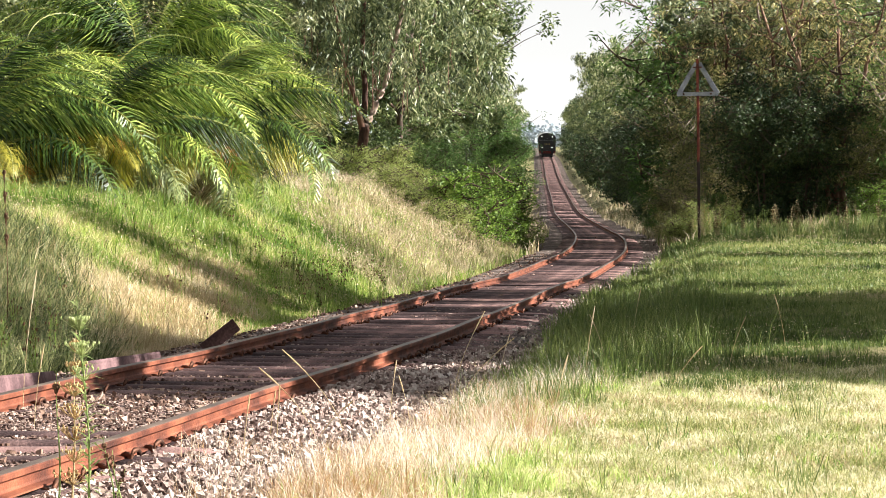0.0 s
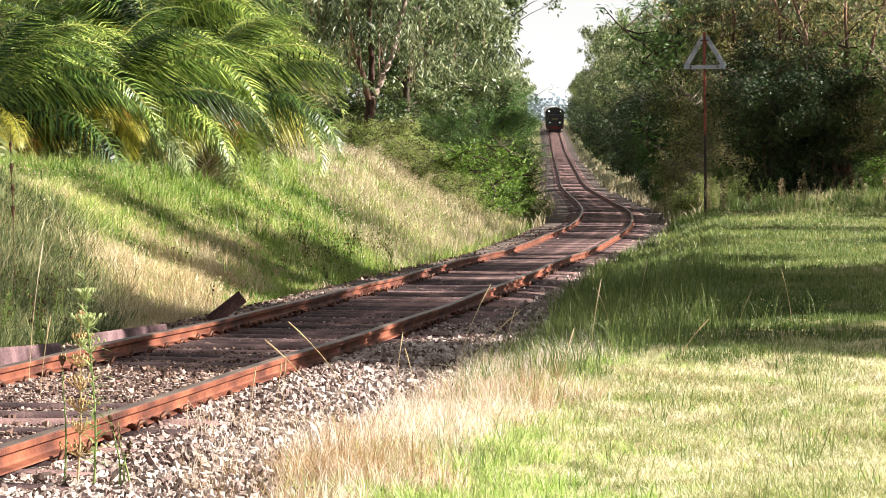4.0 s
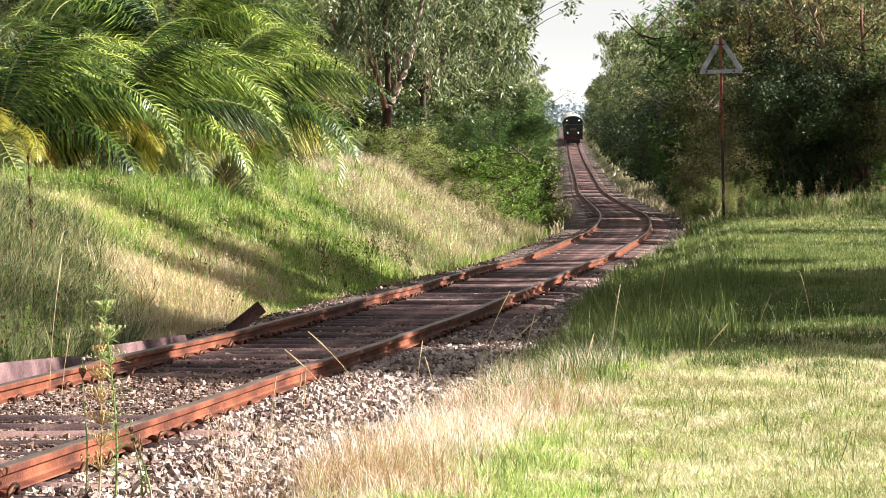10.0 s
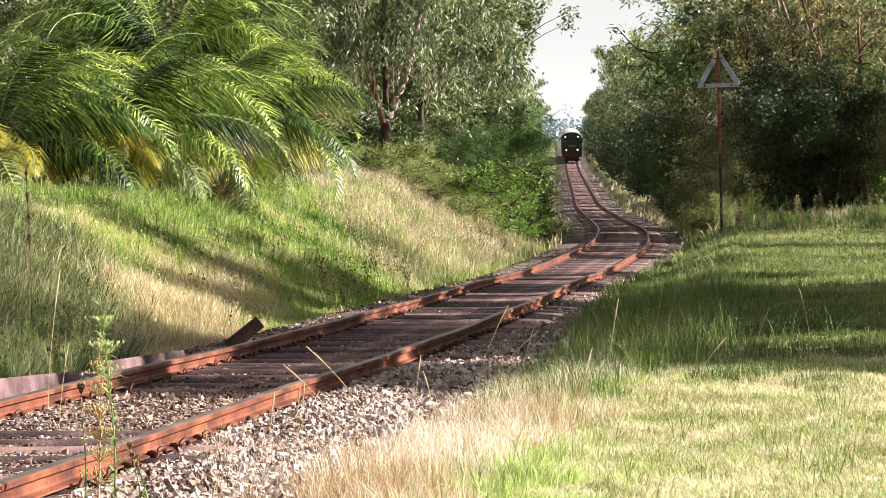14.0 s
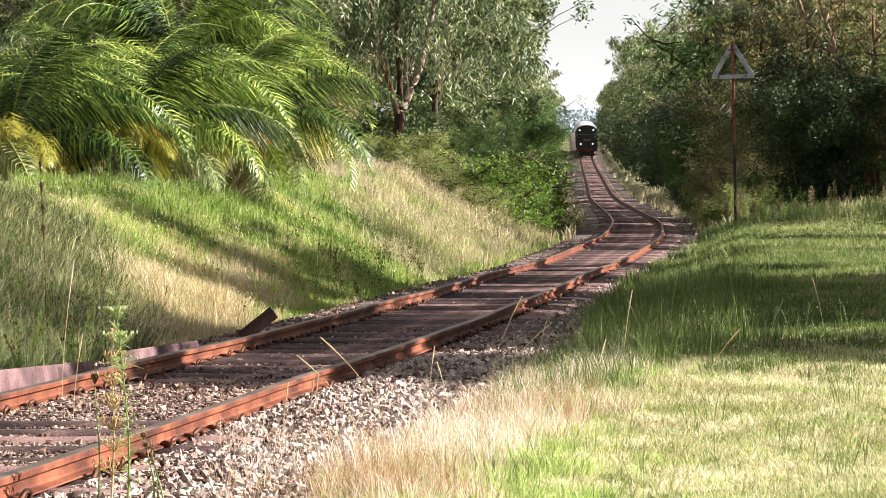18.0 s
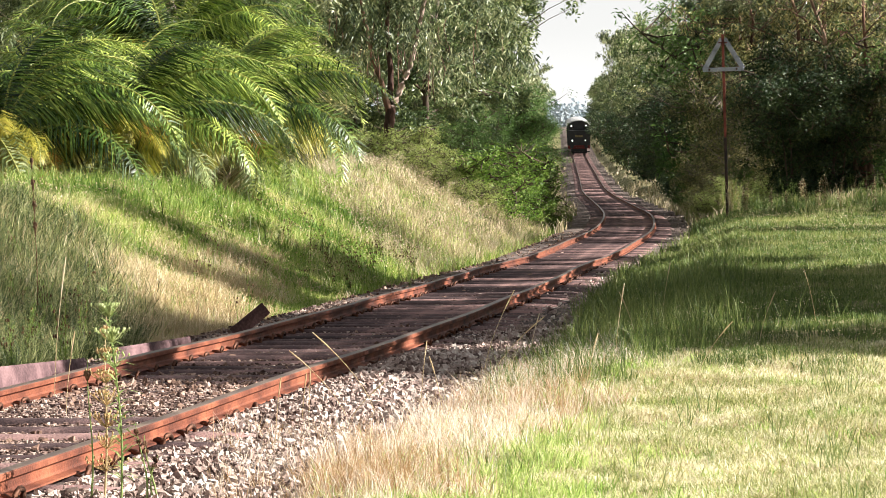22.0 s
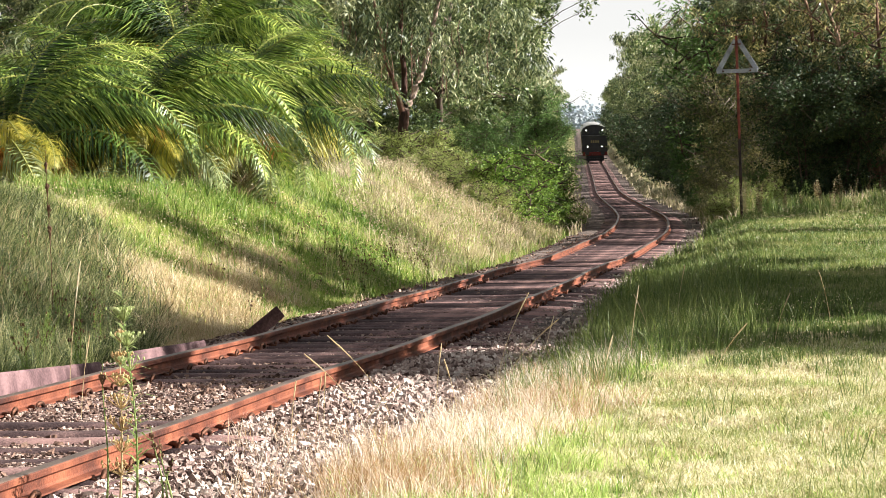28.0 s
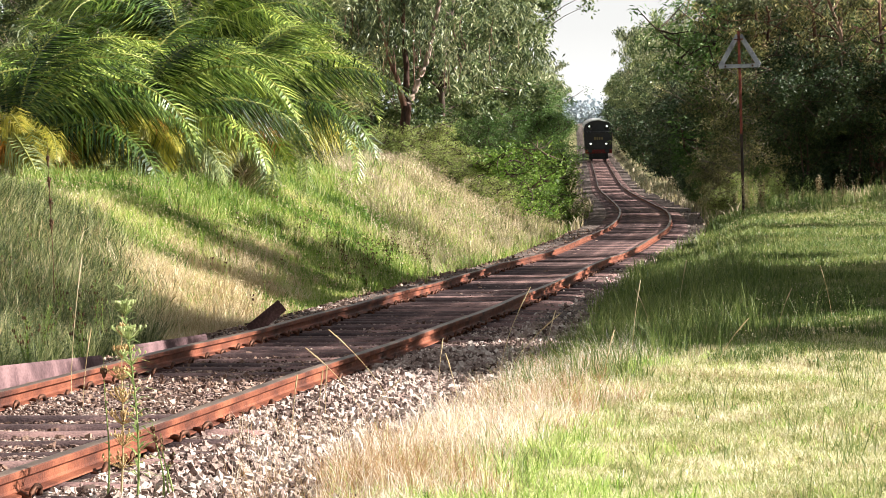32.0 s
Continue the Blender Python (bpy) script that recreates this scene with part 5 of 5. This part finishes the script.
weed(-1.35, 13.8, 0.36, 3, leaves=4, leaf=0.05, heads=14, head_mat=M_SEED, stems=3, label="low stalks with brown seed spikes", name="seeding_weed", lean=0.12, head_r=0.006, head_from=0.85, spread=0.03)
_r = random.Random(3)
for i in range(20):
    yy = _r.uniform(43, 54)
    bearing = _r.gauss(550, 62)
    weed(sideways(bearing, yy), yy, _r.uniform(0.5, 0.95), 20 + i, leaves=12, leaf=0.09, heads=9, head_mat=M_SEED, stems=2, spread=0.13, head_from=0.7, lean=0.18, label="dry dock weed with dark brown seed heads", name="dock_weed", stem_mat=M_MIXED)
for i in range(9):
    yy = _r.uniform(36, 46)
    weed(sideways(_r.uniform(280, 420), yy), yy, _r.uniform(0.4, 0.7), 60 + i, leaves=12, leaf=0.08, heads=7, head_mat=M_SEED, stems=1, spread=0.12, head_from=0.7, label="dry dock weed with dark brown seed heads", name="dock_weed", stem_mat=M_MIXED)
weed(sideways(12, 31), 31, 1.8, 80, leaves=40, leaf=0.04, heads=170, head_mat=M_SEED, stems=1, label="tall dark spike of a dead mullein weed", name="mullein_spike", lean=0.01, stem_mat=M_SEED, spread=0.008)

# rank weeds and young thistles at the near end of the bank
for i in range(34):
    yy = _r.uniform(24, 37)
    bearing = _r.uniform(-90, 170 - 60 * (yy > 31))
    weed(sideways(bearing, yy), yy, _r.uniform(0.35, 0.75), 300 + i, leaves=110, leaf=0.08, stems=3, heads=8 if i % 3 == 0 else 0, head_mat=M_SEED, leaf_w=0.008, lean=0.25, spread=0.1,
         label="dull green rank weed on the bank", name="rank_weed", stem_mat=M_RANK if i % 3 else M_MIXED)
for i in range(26):
    yy = _r.uniform(48, 66)
    bearing = _r.uniform(120, 720)
    weed(sideways(bearing, yy), yy, _r.uniform(0.3, 0.7), 350 + i, leaves=40, leaf=0.1, stems=2, heads=7 if i % 2 else 0, head_mat=M_SEED, leaf_w=0.02, lean=0.2, spread=0.12, head_from=0.7,
         label="slender green weed in the bank grass", name="bank_weed", stem_mat=M_MIXED if i % 2 else M_MEADOW)


def stalk(x, y, height, tilt, bare=0.85):
    """A dry grass stem with a slender ear."""
    thing = tagged(new("grass_stalk"), "single dry straw-coloured grass stalk with an ear", "grass", "dry grass stalks beside the track")
    g = float(ground_z(x, y))
    pts = [np.array([x + tilt * height * t ** 1.6, y, g + height * t]) for t in np.linspace(0, 1, 9)]
    v, f = tubes([[(p, 0.0021) for p in pts[:8]]], 5)
    part("stem", mesh_of("stem", v, f, M_STRAW), M_STRAW, thing)
    v, f = tubes([[(pts[6], 0.003), (pts[7], 0.005), (pts[8], 0.003)]], 6)
    part("ear", mesh_of("ear", v, f, M_STRAW), M_STRAW, thing)


for bearing, yy, h, tilt in [(560, 18.5, 0.42, -0.75), (610, 19.0, 0.5, -0.7), (478, 18.3, 0.3, 0.1), (490, 18.4, 0.32, 0.05), (800, 22.3, 0.62, 0.35), (812, 22.0, 0.45, 0.8), (560, 18.3, 0.25, 0.8),
                        (1035, 22, 0.55, 0.12), (1075, 24, 0.42, -0.3), (880, 23, 0.42, 0.2), (690, 20, 0.4, 0.1), (1390, 27, 0.45, -0.2), (1290, 24, 0.4, 0.3), (1120, 30, 0.5, 0.15),
                        (60, 19.5, 0.5, 0.12), (40, 21, 0.9, 0.1), (430, 17, 0.35, 0.1), (1180, 20, 0.35, 0.6), (980, 19, 0.4, 0.2), (730, 18.6, 0.38, -0.2)]:
    stalk(sideways(bearing, yy), yy, h, tilt)

# tall weeds round the sign and along the far edge of the meadow
for i in range(60):
    yy = _r.uniform(82, 98)
    bearing = _r.uniform(1140, 1620)
    if aside(sideways(bearing, yy), yy) < 2.6:
        continue
    weed(sideways(bearing, yy), yy, _r.uniform(0.5, 0.95), 100 + i, leaves=50, leaf=0.13, stems=3, heads=16 if i % 2 == 0 else 0, head_mat=M_SEED, leaf_w=0.025, lean=0.15,
         label="rank green weed at the meadow edge", name="edge_weed", stem_mat=M_MEADOW if i % 2 else M_DRYBANK)

for i in range(46):
    yy = _r.uniform(84, 97)
    bearing = _r.uniform(1125, 1290)
    if aside(sideways(bearing, yy), yy) < 2.6:
        continue
    weed(sideways(bearing, yy), yy, _r.uniform(0.5, 1.15), 200 + i, leaves=60, leaf=0.15, stems=3, heads=10 if i % 3 == 0 else 0, head_mat=M_TAWNY, leaf_w=0.022, lean=0.18,
         label="leafy yellow-green weed round the foot of the sign", name="verge_weed", stem_mat=(M_SOFT, M_MEADOW, M_DRYBANK)[i % 3])


def scrap(name, label, length, x, y, z, turn, tilt, roll):
    """A discarded steel sleeper: a shallow pressed section, bent and dented."""
    prof = np.array([(-0.13, -0.03), (-0.11, -0.006), (-0.05, 0.0), (0.05, 0.0), (0.11, -0.006), (0.132, -0.014), (0.126, -0.026), (0.1, -0.018), (0.05, -0.012), (-0.05, -0.012), (-0.1, -0.018), (-0.124, -0.04)])
    n = max(2, int(length / 0.09))
    xs = np.linspace(-length / 2, length / 2, n)
    k = len(prof)
    v = np.stack([np.repeat(xs, k), np.tile(prof[:, 0], n), np.tile(prof[:, 1], n) + np.repeat(0.01 * np.sin(xs * 5) + 0.006 * np.sin(xs * 17), k)], -1)
    i, j = np.meshgrid(np.arange(n - 1), np.arange(k), indexing="ij")
    a, b = i * k + j, i * k + (j + 1) % k
    faces = np.stack([a, a + k, b + k, b], -1).reshape(-1, 4)
    ob = tagged(new(name, mesh_of(name, v, faces, M_PLATE)), label, "scrap metal", "old sleepers beside the track")
    ob.matrix_basis = pose(x, y, z) @ pose(0, 0, 0, 0, 0, turn) @ pose(0, 0, 0, 0, tilt, 0) @ pose(0, 0, 0, roll)
    return ob


for yy, ln, top, tilt in ((22.7, 4.0, 0.066, 2.6), (27.15, 2.9, -0.07, 1.9)):
    scrap("old_sleeper", "discarded rusty steel sleeper lying on its side along the track", ln, float(line_x(yy)) - 1.3, yy, top - 0.13, 83.4, tilt, 84)
bm = box(bmesh.new(), -0.24, 0.13, -0.006, 0.006, -0.06, 0.06, 0.003)
plate = tagged(new("steel_plate"), "rusty steel plate tipped up behind the rail", "scrap metal")
part("plate", bm, M_SCRAP, plate)
plate.matrix_basis = pose(-1.93, 30.0, -0.04, 0, -38, 6)

# ---- sleepers, clips and ballast ----
for i, yy in enumerate(SLEEPER_Y[:300]):
    ob = part("sleeper", _sm, M_SLEEPER, track)
    ob.matrix_basis = at_line(yy + _r.uniform(-0.03, 0.03), _r.uniform(-0.04, 0.04), -0.106 + _r.uniform(-0.012, 0.004)) @ pose(0, 0, 0, _r.uniform(-3, 3), 0, _r.uniform(-1.2, 1.2))
    if i < 80:
        for side in (-1, 1):
            for face in (-1, 1):
                if _r.random() < 0.22:
                    continue
                c = part("clip", _cm, M_CLIP, track)
                c.matrix_basis = at_line(yy + _r.uniform(-0.03, 0.03), side * GAUGE + face * 0.068, -0.108 - _r.uniform(0, 0.02)) @ pose(0, 0, 0, _r.uniform(-14, 14), 0, (0 if face > 0 else 180) + _r.uniform(-18, 18))
_v = np.array([tuple(v.co) for v in _sm.vertices])
_f = np.array([tuple(p.vertices) for p in _sm.polygons])
_all = []
for yy in SLEEPER_Y[300:]:
    m = np.array(at_line(yy, 0, -0.106))
    _all.append(_v @ m[:3, :3].T + m[:3, 3])
_faces = (np.arange(len(_all))[:, None, None] * len(_v) + _f[None]).reshape(-1, 4)
tagged(part("far_sleepers", mesh_of("far_sleepers", np.concatenate(_all), _faces, M_SLEEPER, smooth=True), M_SLEEPER, track), kind="stuff")


def stones():
    """Ballast: broken stones of three rough shapes, thick on the shoulders and thin between the rails."""
    cube = np.array([(a, b, c) for a in (-0.8, 0.8) for b in (-0.8, 0.8) for c in (-0.8, 0.8)])
    tri = np.array([(0, 1, 3), (0, 3, 2), (4, 6, 7), (4, 7, 5), (0, 4, 5), (0, 5, 1), (2, 3, 7), (2, 7, 6), (0, 2, 6), (0, 6, 4), (1, 5, 7), (1, 7, 3)])

    def area(n, y0, y1, d0, d1, power=-1.0):
        y = y0 * (y1 / y0) ** rng.random(n)
        return y, rng.uniform(d0, d1, n)
    sets = [area(27000, 11.5, 31, 0.8, 2.5), area(1800, 31, 60, 0.8, 1.9), area(5000, 18, 26, 0.85, 1.6), area(3800, 11.5, 26, -0.7, 0.7), area(500, 26, 60, -0.7, 0.7),
            area(2600, 12.5, 32, -1.9, -0.8), area(1500, 32, 90, -2.1, -0.8), area(500, 60, 120, 0.8, 2.2), area(300, 60, 120, -0.7, 0.7)]
    y, d = np.concatenate([s[0] for s in sets]), np.concatenate([s[1] for s in sets])
    x = line_x(y) + d
    size = (0.005 + 0.0185 * rng.random(len(y)) ** 1.8) * np.clip(y / 40, 1, 1.3)
    between = np.abs(d) < 0.72
    heap = between & (y > 19.6) & (y < 22.6)
    keep = ~between | heap | (rng.random(len(y)) < 0.7) & (wobble(x, y, 1.9) > -0.5)
    keep &= (d < right_edge(y) + 0.35) & (np.abs(np.abs(d) - GAUGE) > 0.09)
    x, y, d, size, heap = x[keep], y[keep], d[keep], size[keep], heap[keep]
    z = ground_z(x, y) + size * rng.uniform(0.1, 0.7, len(x)) + np.where(heap, 0.025, 0) + np.where(d > 1.3, rng.uniform(0, 0.03, len(x)), 0)
    z = z + 0.075 * np.exp(-((d - 1.15) / 0.3) ** 2) * soft_step(17.5, 19, y) * (1 - soft_step(24.5, 27, y)) * rng.random(len(x)) ** 0.5
    n = len(x)
    sc = size[:, None] * rng.uniform(0.45, 1.35, (n, 3))
    jag = 1 + rng.uniform(-0.75, 0.4, (n, 8, 3))
    p = cube[None] * jag * sc[:, None]
    a, b = rng.uniform(0, 6.28, n), rng.uniform(-1.2, 1.2, n)
    ca, sa, cb, sb = np.cos(a)[:, None], np.sin(a)[:, None], np.cos(b)[:, None], np.sin(b)[:, None]
    px, py, pz = p[..., 0], p[..., 1] * cb - p[..., 2] * sb, p[..., 1] * sb + p[..., 2] * cb
    p = np.stack([px * ca - py * sa + x[:, None], px * sa + py * ca + y[:, None], pz + z[:, None]], -1)
    inner = d < 0.75
    for name, pick, mat, label in (("ballast", ~inner, M_STONE, "loose grey and buff broken ballast stones"), ("brown_ballast", inner, M_BROWNSTONE, "rust-stained brown ballast between the rails")):
        k = int(pick.sum())
        f = (np.arange(k)[:, None, None] * 8 + tri[None]).reshape(-1, 3)
        tagged(new(name, mesh_of(name, p[pick].reshape(-1, 3), f, mat)), label, "ballast", kind="stuff")


def grit():
    """Small brown chips that fill the cribs between the sleepers up to their tops."""
    sets = []
    for n, y0, y1, d0, d1 in ((34000, 11.3, 24, -0.7, 0.7), (9000, 24, 45, -0.7, 0.7), (9000, 11.3, 40, -1.7, -0.82), (9000, 11.3, 30, 0.82, 1.35)):
        sets.append((y0 * (y1 / y0) ** rng.random(n), rng.uniform(d0, d1, n)))
    y, d = np.concatenate([s[0] for s in sets]), np.concatenate([s[1] for s in sets])
    x = line_x(y) + d
    crib = np.abs(((y - SLEEPER_Y[0]) / SPACING + 0.5) % 1 - 0.5) * SPACING
    heap = soft_step(18.8, 19.6, y) * (1 - soft_step(21.6, 22.6, y)) * (np.abs(d) < 0.72)
    keep = (crib > 0.1) | (rng.random(len(y)) < 0.12 + 0.6 * heap) | (np.abs(d) > 1.3)
    keep &= wobble(x, y, 1.7, 3) > -0.55 - heap
    x, y, d, heap = x[keep], y[keep], d[keep], heap[keep]
    n = len(x)
    size = rng.uniform(0.004, 0.012, n) * np.clip(y / 30, 1, 1.4)
    z = ground_z(x, y) + rng.uniform(-0.006, 0.014, n) + heap * 0.025
    cube = np.array([(a, b, c) for a in (-1, 1) for b in (-1, 1) for c in (-0.6, 0.6)])
    quad = np.array([(0, 1, 3, 2), (4, 6, 7, 5), (0, 4, 5, 1), (2, 3, 7, 6), (1, 5, 7, 3)])
    p = cube[None] * (1 + rng.uniform(-0.5, 0.4, (n, 8, 3))) * (size[:, None] * rng.uniform(0.5, 1.3, (n, 3)))[:, None]
    a = rng.uniform(0, 6.28, n)[:, None]
    p = np.stack([p[..., 0] * np.cos(a) - p[..., 1] * np.sin(a) + x[:, None], p[..., 0] * np.sin(a) + p[..., 1] * np.cos(a) + y[:, None], p[..., 2] + z[:, None]], -1)
    f = (np.arange(n)[:, None, None] * 8 + quad[None]).reshape(-1, 4)
    tagged(new("track_grit", mesh_of("track_grit", p.reshape(-1, 3), f, M_GRIT)), "small brown grit packed between the sleepers", "ballast", kind="stuff")


stones()
grit()

motions()
